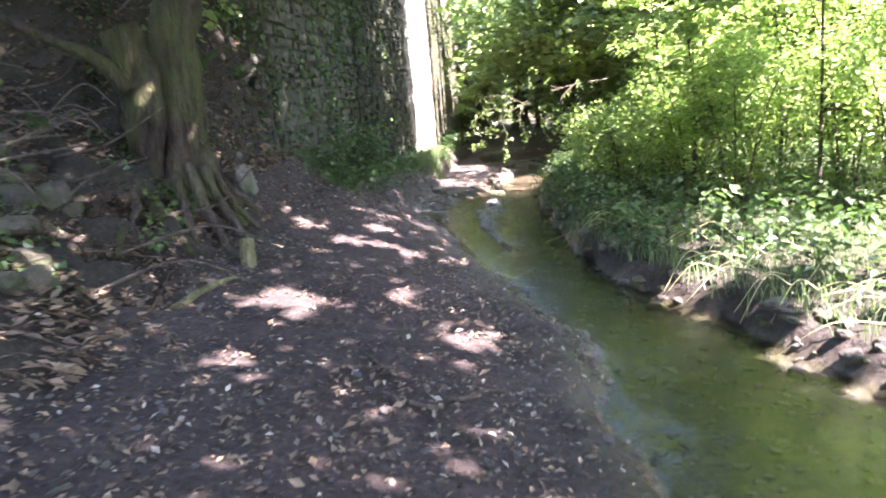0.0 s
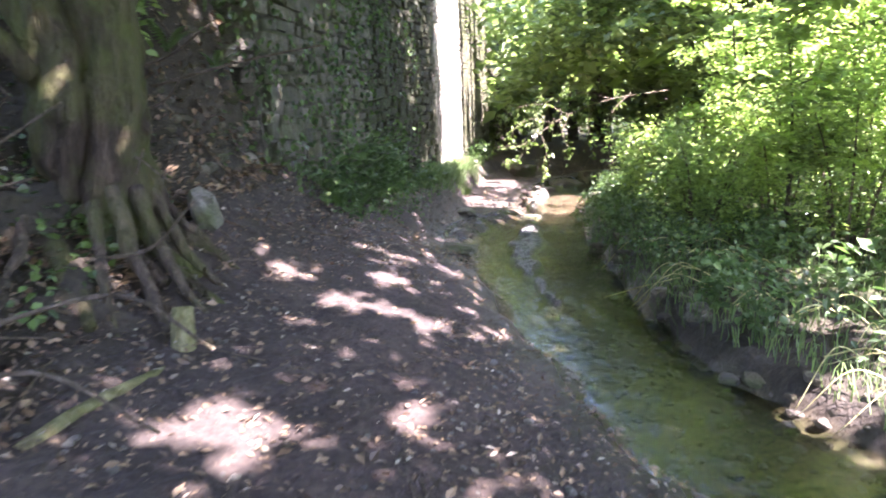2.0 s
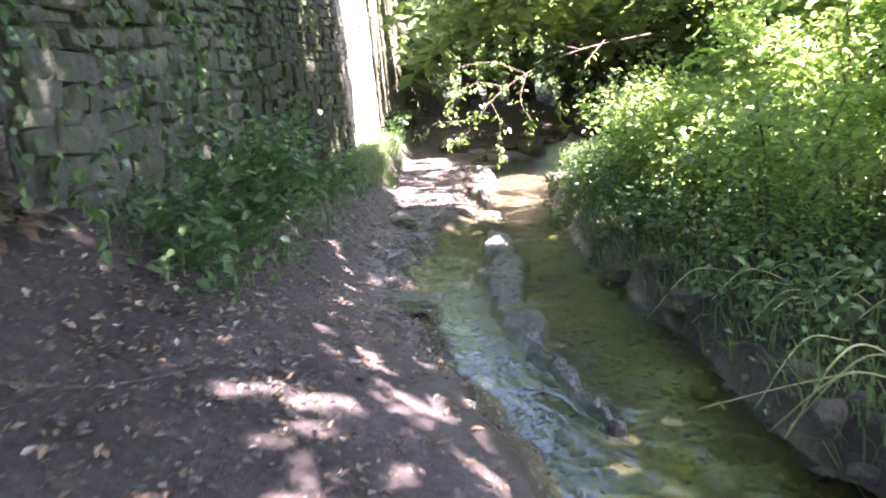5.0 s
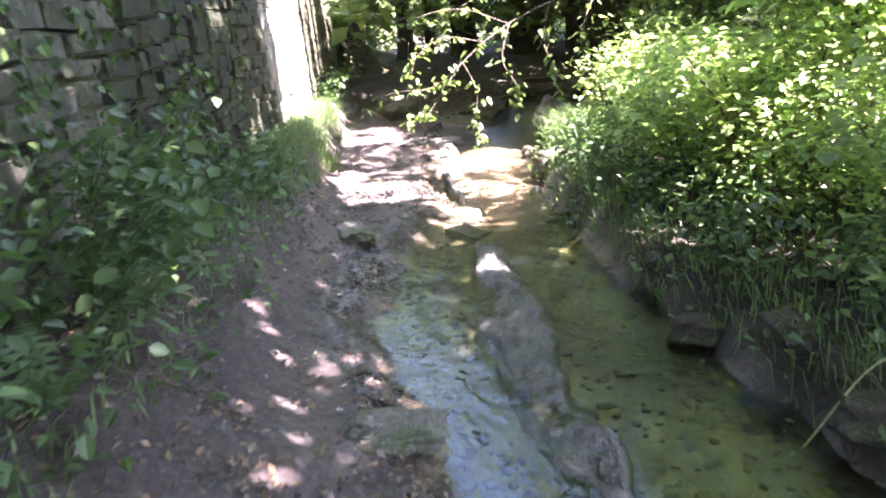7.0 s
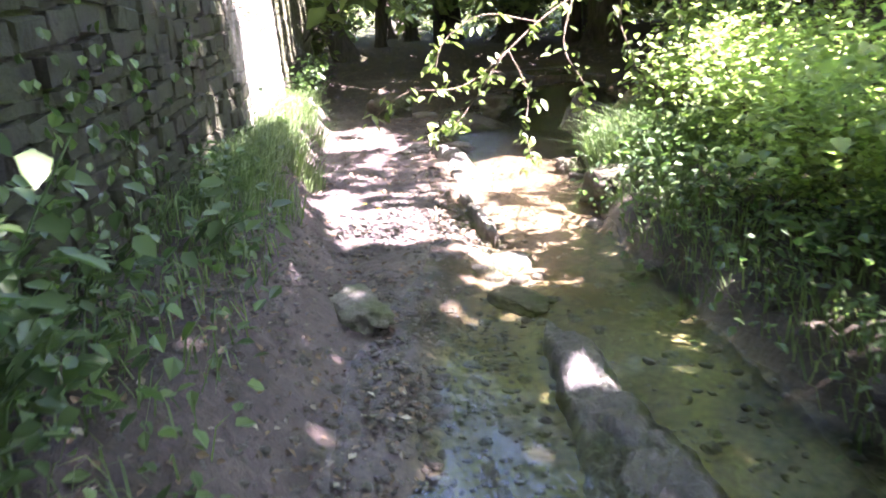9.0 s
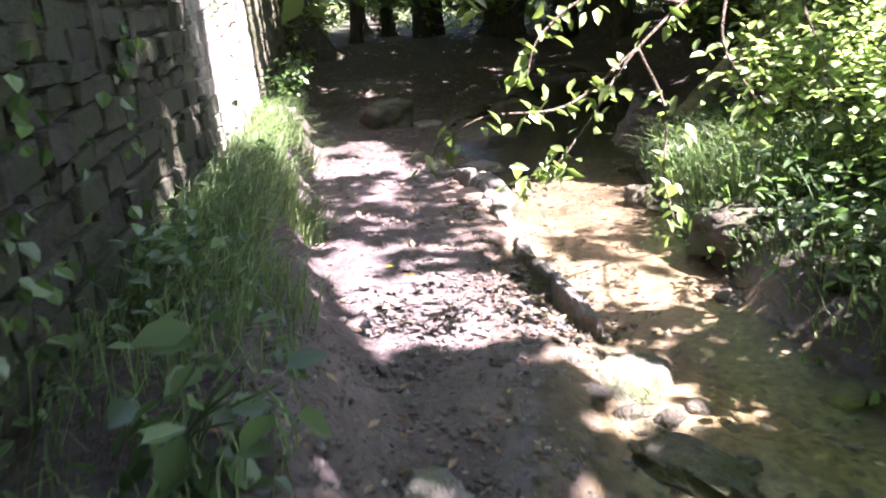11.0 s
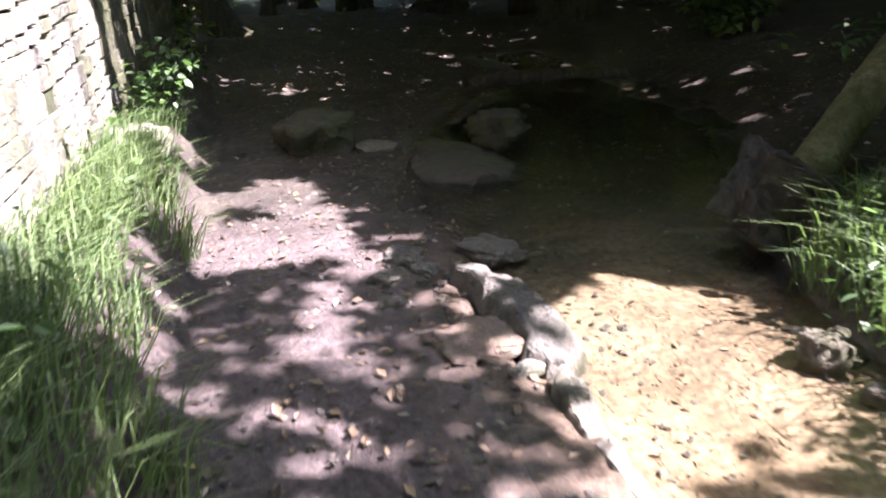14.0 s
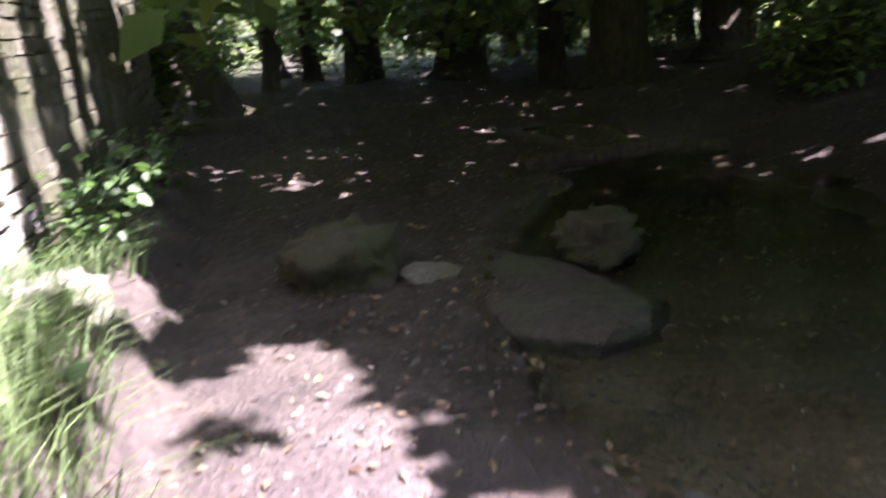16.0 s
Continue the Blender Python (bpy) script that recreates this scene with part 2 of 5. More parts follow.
def stone_material(name, low, high, moss=0.4, rough=0.85, mossy=(0.06, 0.085, 0.02), spec=0.3, streak=0.0):
    m, n, l, p = material(name, rough, spec)
    info = n.new("ShaderNodeObjectInfo")
    geo = n.new("ShaderNodeNewGeometry")
    n1 = tex(n, l, "noise", 3.0, 5)
    n2 = tex(n, l, "noise", 24, 6)
    n3 = tex(n, l, "noise", 90, 4)
    c = ramp(n, l, n2, [(0.25, low), (0.75, high)])
    for r in (info.outputs["Random"], geo.outputs["Random Per Island"]):
        c = mix(n, l, "MULTIPLY", 0.8, c, ramp(n, l, r, [(0.0, (0.6, 0.6, 0.62)), (1.0, (1.35, 1.3, 1.22))]))
    c = mix(n, l, "MULTIPLY", 0.6, c, ramp(n, l, n3, [(0.35, (0.55, 0.55, 0.55)), (0.65, (1.35, 1.35, 1.35))]))
    if streak:
        n4 = tex(n, l, "noise", 4.0, 4, stretch=(1, 1, 0.18))
        c = mix(n, l, "MULTIPLY", streak, c, ramp(n, l, n4, [(0.36, (0.25, 0.24, 0.2)), (0.62, (1.25, 1.23, 1.2))]))
    c = mix(n, l, "MIX", ramp(n, l, n1, [(0.62 - moss * 0.5, (0, 0, 0)), (0.8 - moss * 0.4, (0.8, 0.8, 0.8))]), c, mossy)
    l.new(c, p.inputs["Base Color"])
    bump(n, l, p, mix(n, l, "ADD", 0.4, n2, n3), 1.0, 0.035)
    return m


def bark_material(name, low, high, moss=0.4):
    m, n, l, p = material(name, 0.9, 0.2)
    n1 = tex(n, l, "noise", 14, 5, stretch=(1, 1, 0.16))
    n2 = tex(n, l, "noise", 2.5, 4)
    n3 = tex(n, l, "noise", 60, 4, stretch=(1, 1, 0.4))
    c = ramp(n, l, n1, [(0.3, low), (0.7, high)])
    c = mix(n, l, "MULTIPLY", 0.6, c, ramp(n, l, n3, [(0.3, (0.5, 0.5, 0.5)), (0.7, (1.4, 1.4, 1.4))]))
    c = mix(n, l, "MIX", ramp(n, l, n2, [(0.65 - moss * 0.5, (0, 0, 0)), (0.85 - moss * 0.4, (0.75, 0.75, 0.75))]), c, (0.07, 0.085, 0.02))
    l.new(c, p.inputs["Base Color"])
    bump(n, l, p, mix(n, l, "ADD", 0.3, n1, n3), 1.0, 0.11)
    return m


EARTH = ground_material()
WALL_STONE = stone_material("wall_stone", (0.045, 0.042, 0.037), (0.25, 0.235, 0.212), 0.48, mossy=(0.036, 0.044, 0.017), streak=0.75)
# mossy wall stone with shade, full sun and half light painted into its tone
SHADED_STAINED_WALL = stone_material("shaded_stained_wall_stone", (0.018, 0.015, 0.012), (0.066, 0.056, 0.046), 0.6, mossy=(0.035, 0.04, 0.016), streak=0.9)
SUNLIT_WALL = stone_material("sunlit_wall_stone", (0.17, 0.16, 0.14), (0.5, 0.475, 0.43), 0.35, mossy=(0.13, 0.13, 0.075), streak=0.85)
HALF_LIT_WALL = stone_material("half_lit_wall_stone", (0.09, 0.08, 0.062), (0.32, 0.295, 0.25), 0.62, mossy=(0.06, 0.066, 0.025), streak=0.95)
MORTAR = stone_material("wall_core", (0.03, 0.027, 0.022), (0.1, 0.09, 0.075), 0.4)
WET_ROCK = stone_material("wet_rock", (0.04, 0.035, 0.032), (0.125, 0.11, 0.1), 0.12, 0.5, spec=0.5)
PALE_ROCK = stone_material("pale_rock", (0.075, 0.07, 0.064), (0.25, 0.235, 0.215), 0.35, 0.7)
PINK_ROCK = stone_material("pinkish_rock", (0.12, 0.085, 0.07), (0.27, 0.2, 0.165), 0.1, 0.6, spec=0.45)
STREAM_SLAB = stone_material("stream_slab", (0.05, 0.047, 0.047), (0.155, 0.147, 0.146), 0.1, 0.32, spec=0.5)
DARK_SLAB = stone_material("dark_slab", (0.03, 0.026, 0.022), (0.085, 0.072, 0.062), 0.2, 0.5, spec=0.4)
LEDGE_ROCK = stone_material("ledge_rock", (0.06, 0.054, 0.047), (0.2, 0.185, 0.165), 0.18, 0.6, mossy=(0.055, 0.06, 0.03))
MOSSY_ROCK = stone_material("mossy_rock", (0.035, 0.03, 0.025), (0.105, 0.09, 0.074), 0.5, 0.8, mossy=(0.045, 0.056, 0.018))
BARK = bark_material("bark", (0.015, 0.011, 0.008), (0.08, 0.058, 0.04), 0.5)
ROOT_BARK = bark_material("root_bark", (0.03, 0.023, 0.017), (0.12, 0.09, 0.066), 0.4)
BARK_DARK = bark_material("dark_bark", (0.03, 0.025, 0.02), (0.12, 0.10, 0.08), 0.35)
TWIG = bark_material("twig_bark", (0.05, 0.037, 0.026), (0.17, 0.135, 0.1), 0.05)
LOG_BARK = bark_material("log_bark", (0.12, 0.10, 0.05), (0.30, 0.27, 0.15), 0.55)


def water_material():
    m, n, l, p = material("water")
    n.remove(p)
    tr = n.new("ShaderNodeBsdfTransparent")
    tr.inputs["Color"].default_value = (0.94, 0.95, 0.88, 1)
    gl = n.new("ShaderNodeBsdfGlossy")
    gl.inputs["Roughness"].default_value = 0.08
    fr = n.new("ShaderNodeFresnel")
    fr.inputs["IOR"].default_value = 1.5
    a = tex(n, l, "noise", 9, 3, stretch=(1.0, 0.55, 1))
    b = tex(n, l, "noise", 34, 2, stretch=(1.0, 0.6, 1))
    bu = n.new("ShaderNodeBump")
    bu.inputs["Strength"].default_value, bu.inputs["Distance"].default_value = 0.7, 0.016
    l.new(mix(n, l, "ADD", 0.4, a, b), bu.inputs["Height"])
    l.new(bu.outputs[0], gl.inputs["Normal"])
    l.new(bu.outputs[0], fr.inputs["Normal"])
    s = n.new("ShaderNodeMixShader")
    l.new(fr.outputs[0], s.inputs[0])
    l.new(tr.outputs[0], s.inputs[1])
    l.new(gl.outputs[0], s.inputs[2])
    l.new(s.outputs[0], n["Material Output"].inputs["Surface"])
    return m


WATER = water_material()

# ---- plan of the ground ----
WATER_Z = -0.09
STREAM_Y = [-8, 0, 2.5, 4, 5, 6, 7, 8, 9, 10, 11, 12, 13, 14, 15, 16, 17, 18, 19.5, 21, 22.5, 24]
STREAM_L = [1.6, 1.2, 0.98, 0.92, 1.0, 0.75, 0.55, 0.38, 0.25, 0.12, 0.08, 0.08, 0.3, 0.75, 1.05, 1.25, 1.4, 1.6, 1.9, 2.5, 3.6, 5.0]
STREAM_R = [3.6, 2.9, 2.6, 2.28, 2.05, 1.75, 1.45, 1.36, 1.42, 1.47, 1.5, 1.5, 1.62, 1.75, 1.95, 2.3, 2.65, 3.0, 4.2, 5.2, 5.6, 6.0]


# how the trodden slope rises from the stream to the bank, across and along
BANK_X = [-1.9, -1.7, -1.4, -1.1, -0.8, -0.5, -0.2, 0.1, 0.4]
BANK_Y = [-6, 2.5, 4.5, 5.6, 7, 8.5, 9.5, 10.5]
BANK_RISE = [[0.2, 0.3, 0.40, 0.60, 0.95, 1.02, 1.0, 0.9], [0.18, 0.27, 0.36, 0.46, 0.80, 0.98, 0.95, 0.8],
             [0.16, 0.22, 0.30, 0.40, 0.58, 0.68, 0.68, 0.62], [0.14, 0.18, 0.26, 0.36, 0.44, 0.55, 0.50, 0.44],
             [0.11, 0.15, 0.22, 0.32, 0.36, 0.43, 0.38, 0.27], [0.08, 0.12, 0.19, 0.27, 0.31, 0.31, 0.24, 0.13],
             [0.05, 0.08, 0.15, 0.20, 0.20, 0.17, 0.10, 0.04], [0.02, 0.05, 0.10, 0.12, 0.08, 0.05, 0.02, 0.0],
             [0.0, 0.0, 0.02, 0.02, 0.01, 0.0, 0.0, 0.0]]


def wall_x(y):
    """The wall's face."""
    return -1.78 + 0.142 * (y - 9.0)


WALL_Y0, WALL_Y1, WALL_TOP = 8.9, 26.8, 4.7


def height(x, y):
    x, y = np.asarray(x, dtype=float), np.asarray(y, dtype=float)
    base = np.interp(y, [-10, 9, 13, 17, 20, 28, 45, 80], [0.04, 0.04, 0.0, -0.04, -0.05, 0.14, 0.6, 2.0])
    # left: the bank under the tree, then the foot of the wall
    ramp_l = 0
    for x0, rises in zip(BANK_X, BANK_RISE):
        ramp_l = ramp_l + np.interp(x, BANK_X, [float(v == x0) for v in BANK_X]) * np.interp(y, BANK_Y, rises)
    slope = np.interp(y, [-5, 3, 6.5, 7.8, 8.6], [0.4, 0.45, 0.6, 2.0, 4.6])
    bank = ramp_l + np.clip(-1.9 - x, 0, None) * slope
    foot = np.interp(y, [8, 9, 12, 15, 19, 24, 27], [0.75, 0.7, 0.46, 0.4, 0.36, 0.2, 0.1])
    d = x - wall_x(y)
    strip = foot * (1 - smooth(np.interp(y, [11, 13], [0.3, 0.55]), 1.0, d / np.interp(y, [9, 11, 12, 13.5, 15, 16.5], [1.6, 1.2, 1.12, 1.15, 0.95, 0.68])))
    strip = np.where(d < -0.3, np.clip((-0.3 - d) * 1.3, 0, 4.3) + strip, strip)
    after = np.clip(wall_x(y) - 1.2 - x, 0, None) * 0.45
    k = smooth(9.6, 11.0, y)
    bank = np.where((y > 8.75) & (x < wall_x(y) - 0.25), np.clip((wall_x(y) - 0.25 - x) * 1.3, 0, 4.3) + 0.9, bank)
    k2 = smooth(26.5, 27.5, y)
    left = lerp(lerp(np.clip(bank, 0, 5.0), np.clip(strip, 0, 4.5), k), np.clip(after, 0, 4.5), k2)
    z = base + left
    # stream
    sl, sr = np.interp(y, STREAM_Y, STREAM_L), np.interp(y, STREAM_Y, STREAM_R)
    wob = 0.06 * np.sin(y * 3.1) + 0.04 * np.sin(y * 7.7 + 1)
    sl, sr = sl + wob, sr - wob * 0.7
    live = 1 - smooth(23.0, 25.0, y)
    bed = -0.155 + 0.02 * np.sin(x * 5 + y * 2)
    inl = smooth(-0.32, 0.10, x - sl)
    low = lerp(z, bed, inl * live)
    # right bank
    rb = np.interp(y, [0, 6, 9, 13, 16, 18, 20, 24, 30], [0.05, 0.06, 0.1, 0.1, 0.08, 0.06, 0.03, 0.1, 0.16]) + np.clip(x - sr, 0, 60) * np.interp(y, [0, 15, 20, 26, 40], [0.06, 0.06, 0.10, 0.10, 0.02])
    edge = np.interp(y, [0, 18, 19.5, 22], [0.22, 0.25, 0.8, 1.2])
    kr = smooth(-0.03, 1.0, (x - sr) / edge)
    z = np.where(x > sr - 0.05, lerp(low, np.maximum(rb, low), kr), low)
    # rising country round about
    r = np.sqrt((x - 2) ** 2 + (y - 15) ** 2)
    z = z + np.clip(r - 48, 0, 250) * 0.16 * smooth(45, 70, r)
    return z


def h1(x, y):
    return float(height(x, y))


def grid_axis(a, b, step, far):
    mid = np.arange(a, b + 1e-6, step)
    out, s, v = [], step, b
    while v < far:
        s *= 1.22
        v += s
        out.append(v)
    lo, s, v = [], step, a
    while v > -far:
        s *= 1.22
        v -= s
        lo.append(v)
    return np.concatenate([lo[::-1], mid, out])


def build_ground():
    xs, ys = grid_axis(-3.2, 4.2, 0.055, 900), grid_axis(1.4, 23.5, 0.06, 900)
    X, Y = np.meshgrid(xs, ys)
    Z = height(X, Y)
    nx, ny = len(xs), len(ys)
    x, y, z = X.ravel(), Y.ravel(), Z.ravel().copy()
    sl, sr = np.interp(y, STREAM_Y, STREAM_L), np.interp(y, STREAM_Y, STREAM_R)
    path = np.exp(-((x - np.interp(y, [0, 9, 13, 17, 20, 30, 45], [-0.2, -0.35, -0.2, 0.5, 1.0, 2.6, 6.0])) / np.interp(y, [0, 12, 20], [0.9, 0.6, 0.9])) ** 2)
    for i in range(len(x)):
        if abs(x[i]) < 30 and -10 < y[i] < 50:
            a = nz(x[i], y[i], 0.9, 3.1)
            b = nz(x[i], y[i], 3.1, 7.7)
            c = nz(x[i], y[i], 9.0, 1.2)
            d = nz(x[i], y[i], 22.0, 5.2)
            bank = 1.0 if (x[i] < -1.7 or x[i] > sr[i] + 0.2) else 0.0
            bank += 1.4 if x[i] < -1.9 else 0.0
            wet = 0.3 if sl[i] < x[i] < sr[i] else 1.0
            z[i] += a * 0.03 * wet + b * (0.024 + 0.05 * bank) * wet + c * (0.02 + 0.02 * bank) * wet + d * 0.02 * wet
    V = np.stack([x, y, z], 1)
    j, i = np.meshgrid(np.arange(nx - 1), np.arange(ny - 1))
    q = (i * nx + j).ravel()
    F = np.stack([q, q + 1, q + nx + 1, q + nx], 1)
    me = mesh("ground", V, F, EARTH, True)
    # tones: trodden mud, litter, stream bed, damp margins; shade painted in near the start
    mud, lit, hum = np.array([0.09, 0.069, 0.066]), np.array([0.047, 0.036, 0.031]), np.array([0.036, 0.03, 0.02])
    alg, sand, far = np.array([0.145, 0.136, 0.068]), np.array([0.165, 0.115, 0.075]), np.array([0.06, 0.048, 0.04])
    w = lambda v: v[:, None]
    # browner path towards low y, its tone also lowered to deepen the shade
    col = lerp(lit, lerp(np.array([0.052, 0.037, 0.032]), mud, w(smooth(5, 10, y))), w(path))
    col = lerp(col, hum, w(smooth(-1.5, -2.1, x) * (y < 30)))
    col = lerp(col, hum, w(smooth(0.0, 0.4, x - sr)))
    col = lerp(col, np.array([0.05, 0.062, 0.024]), w(smooth(0.8, 2.5, x - sr) * (y < 19)))
    col = lerp(col, far, w(smooth(18.6, 20, y)))
    col = lerp(col, np.array([0.045, 0.05, 0.024]), w(smooth(33, 40, y) * (1 - 0.8 * path)))
    inside = smooth(-0.2, 0.08, x - sl) * (1 - smooth(-0.1, 0.15, x - sr)) * (y < 24)
    # algae tone lowered towards low y, standing in for shade over the stream
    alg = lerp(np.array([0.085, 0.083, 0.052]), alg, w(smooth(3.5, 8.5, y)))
    bedc = lerp(alg, sand, w(smooth(12.8, 14.6, y)))
    bedc = lerp(bedc, np.array([0.10, 0.075, 0.05]), w(smooth(18.2, 19.6, y)))
    wv = np.array([nz(a, b * 0.5, 2.3, 9.1) for a, b in zip(x, y)])
    bedc = lerp(bedc, np.array([0.115, 0.108, 0.09]), w(smooth(-0.05, 0.25, wv) * (1 - 0.6 * smooth(13, 15, y))))
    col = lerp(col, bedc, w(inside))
    sandy = smooth(-0.75, 0.1, x - sl) * smooth(13.6, 14.6, y) * (1 - smooth(18.0, 19.0, y)) * (x < sr)
    col = lerp(col, np.array([0.165, 0.125, 0.092]), w(sandy * 0.7))
    damp = np.clip(smooth(-0.75, -0.1, x - sl) * (1 - smooth(0.0, 0.3, x - sr)) + 0.45 * path * smooth(8, 13, y), 0, 1) * (y < 26)
    col = col * w(1 - 0.25 * damp * (1 - inside))
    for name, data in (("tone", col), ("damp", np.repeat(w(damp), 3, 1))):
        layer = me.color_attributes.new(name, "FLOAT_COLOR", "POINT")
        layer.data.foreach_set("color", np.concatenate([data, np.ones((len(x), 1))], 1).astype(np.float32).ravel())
    ob = new("ground", me)
    return tagged(ob, "earth woodland ground with trodden muddy path and stream bed", "ground", kind="structure")


build_ground()


def build_water():
    """The stream's surface, with its small standing waves."""
    V, F = [], []
    ys = np.concatenate([np.arange(-8, 2.0, 0.3), np.arange(2.0, 20.0, 0.05), np.arange(20.0, 24.4, 0.15)])
    n = 45
    for y in ys:
        a, b = np.interp(y, STREAM_Y, STREAM_L) - 0.5, np.interp(y, STREAM_Y, STREAM_R) + 0.5
        calm = 0.35 + 0.65 * float(smooth(-0.1, 0.3, nz(0, y, 0.5, 3.3)))
        for k in range(n):
            x = lerp(a, b, k / (n - 1))
            fast = calm * float(np.interp(k / (n - 1), [0, 0.4, 0.55, 0.9, 1], [0.25, 0.4, 1, 1, 0.5]))
            w = 0.018 * nz(x, y, 4.5, 1.1) + 0.011 * nz(x + 0.3 * y, y - 0.2 * x, 11.0, 2.7) + 0.005 * nz(x, y, 21.0, 6.0)
            V.append((x, y, WATER_Z + w * fast))
    for i in range(len(ys) - 1):
        for k in range(n - 1):
            F.append([i * n + k, i * n + k + 1, (i + 1) * n + k + 1, (i + 1) * n + k])
    return tagged(new("water", mesh("water", V, F, WATER, True)), "shallow clear rippling stream over mud and algae", "stream", kind="structure")


build_water()

# ---- the old stone wall ----
wall = tagged(new("wall_west"), "tall old mossy dry stone retaining wall", "wall", kind="structure")


def wall_frame(s, z, out=0.0):
    """Point on the wall: s metres along it in y, z up, out from its face; the face leans back a little."""
    lean = 0.05 * (z - 0.4)
    return (wall_x(s) + out - lean, s - 0.14 * out, z)


def wall_core():
    V, F = [], []
    ys = np.linspace(WALL_Y0, WALL_Y1, 60)
    for y in ys:
        for z in np.linspace(-0.4, WALL_TOP, 12):
            o = (-0.022 if y < 17 else 0.012) + 0.02 * nz(y, z, 2.0, 4.0)
            V.append(wall_frame(y, z, o))
        V.append(wall_frame(y, WALL_TOP, -0.4))
        V.append(wall_frame(y, -0.4, -0.4))
    n = 14
    for i in range(len(ys) - 1):
        for k in range(n):
            F.append([i * n + k, (i + 1) * n + k, (i + 1) * n + (k + 1) % n, i * n + (k + 1) % n])
    F.append(list(range(n)))
    F.append([(len(ys) - 1) * n + k for k in range(n)][::-1])
    return V, F


part("core", wall_core(), MORTAR, wall, "dark earth and mortar between the stones", shade=False)


def block(w, h, seed, jit=1.0):
    """A rough walling stone, its face towards +x, about its middle."""
    g = random.Random(seed)
    V = []
    for x, k in ((-0.12, 1.0), (0.016, 1.0), (0.034, 0.9)):
        for sy, sz in ((-1, -1), (1, -1), (1, 1), (-1, 1)):
            V.append((x + jit * g.uniform(-0.012, 0.018) * (x > 0), sy * w / 2 * k + jit * g.uniform(-0.022, 0.022), sz * h / 2 * k + jit * g.uniform(-0.018, 0.018)))
    F = []
    for r in (0, 4):
        for k in range(4):
            F.append([r + k, r + (k + 1) % 4, r + 4 + (k + 1) % 4, r + 4 + k])
    F.append([8, 9, 10, 11])
    return V, F


def lay_wall():
    g = random.Random(11)
    kinds = []
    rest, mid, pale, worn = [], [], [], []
    near = 0
    for y0, y1, ha, hb, wa, wb, jut in ((WALL_Y0, 12.3, 0.07, 0.2, 0.16, 0.5, 0.034), (12.3, 17.4, 0.07, 0.15, 0.14, 0.4, 0.024), (17.4, WALL_Y1, 0.06, 0.13, 0.12, 0.36, 0.009)):
        z = -0.2
        while z < WALL_TOP - 0.05:
            h = g.uniform(ha, hb)
            s = y0 + g.uniform(-0.05, 0.1)
            while s < y1 - 0.05:
                w = g.uniform(wa, wb) * (0.6 + h * 2.4)
                hh = h * g.uniform(0.8, 1.0) - 0.006
                dz = 0.05 * math.sin(s * 0.9 + z * 1.3) + 0.03 * math.sin(s * 2.3 + z * 5)
                fine = 1.0 if y0 < 12 else 0.7 if y0 < 17 else 0.3
                VF = block(w - 0.006 - g.random() * 0.018 * fine, hh if fine > 0.5 else h - 0.003, g.random(), fine)
                m = Matrix.Translation(wall_frame(s + w / 2, z + h / 2 + dz, g.uniform(-jut, jut * 0.8))) @ pose(0, 0, 0, g.uniform(-4, 4) * jut / 0.035, g.uniform(-90, 90) * jut * jut, -8 + g.uniform(-120, 120) * jut * jut)
                if s < 12.2 and 0.35 < z < 2.8 and near < 300:
                    kinds.append((VF, m))
                    near += 1
                elif g.random() > 0.015:
                    # stretches along the wall: half-lit, sunlit, shaded and plain stone tones
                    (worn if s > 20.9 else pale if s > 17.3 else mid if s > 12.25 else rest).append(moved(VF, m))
                s += w
            z += h
    z = 0.2
    while z < WALL_TOP - 0.1:
        h, o = g.uniform(0.09, 0.2), -0.02
        while o > -0.36:
            w = g.uniform(0.14, 0.4)
            p = wall_frame(WALL_Y0, z + h / 2, o - w / 2)
            rest.append(moved(block(w - 0.02, h - 0.02, g.random()), Matrix.Translation((p[0], p[1] + g.uniform(-0.05, 0.05), p[2])) @ pose(0, 0, 0, g.uniform(-5, 5), g.uniform(-5, 5), -90 + g.uniform(-8, 8))))
            o -= w
        z += h
    part("coursed_stonework", join(*pale), SUNLIT_WALL, wall, "paler coursed stonework of the far stretch, whitened as sunlit", shade=False, kind="stuff")
    part("coursed_stonework", join(*worn), HALF_LIT_WALL, wall, "weathered coursed stonework with mossy streaks, toned as half lit", shade=False, kind="stuff")
    part("stonework", join(*mid), SHADED_STAINED_WALL, wall, "moss-stained coursed stonework, darkened as in shade", shade=False, kind="stuff")
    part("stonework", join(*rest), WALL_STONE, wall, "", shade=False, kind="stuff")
    return kinds


near_stones = lay_wall()


# ---- trees: trunks, limbs, crowns ----
def cloud(centres, spread, count, seed):
    g = np.random.default_rng(seed)
    C = np.asarray(centres, dtype=float)
    k = g.integers(0, len(C), count)
    return C[k] + g.normal(0, 1, (count, 3)) * np.asarray(spread)


def sun_mark(P):
    """Where the shadow of points falls on level ground."""
    P = np.asarray(P)
    return P[:, 0] - SUN_AZ[0] * SK * P[:, 2], P[:, 1] - SUN_AZ[1] * SK * P[:, 2]


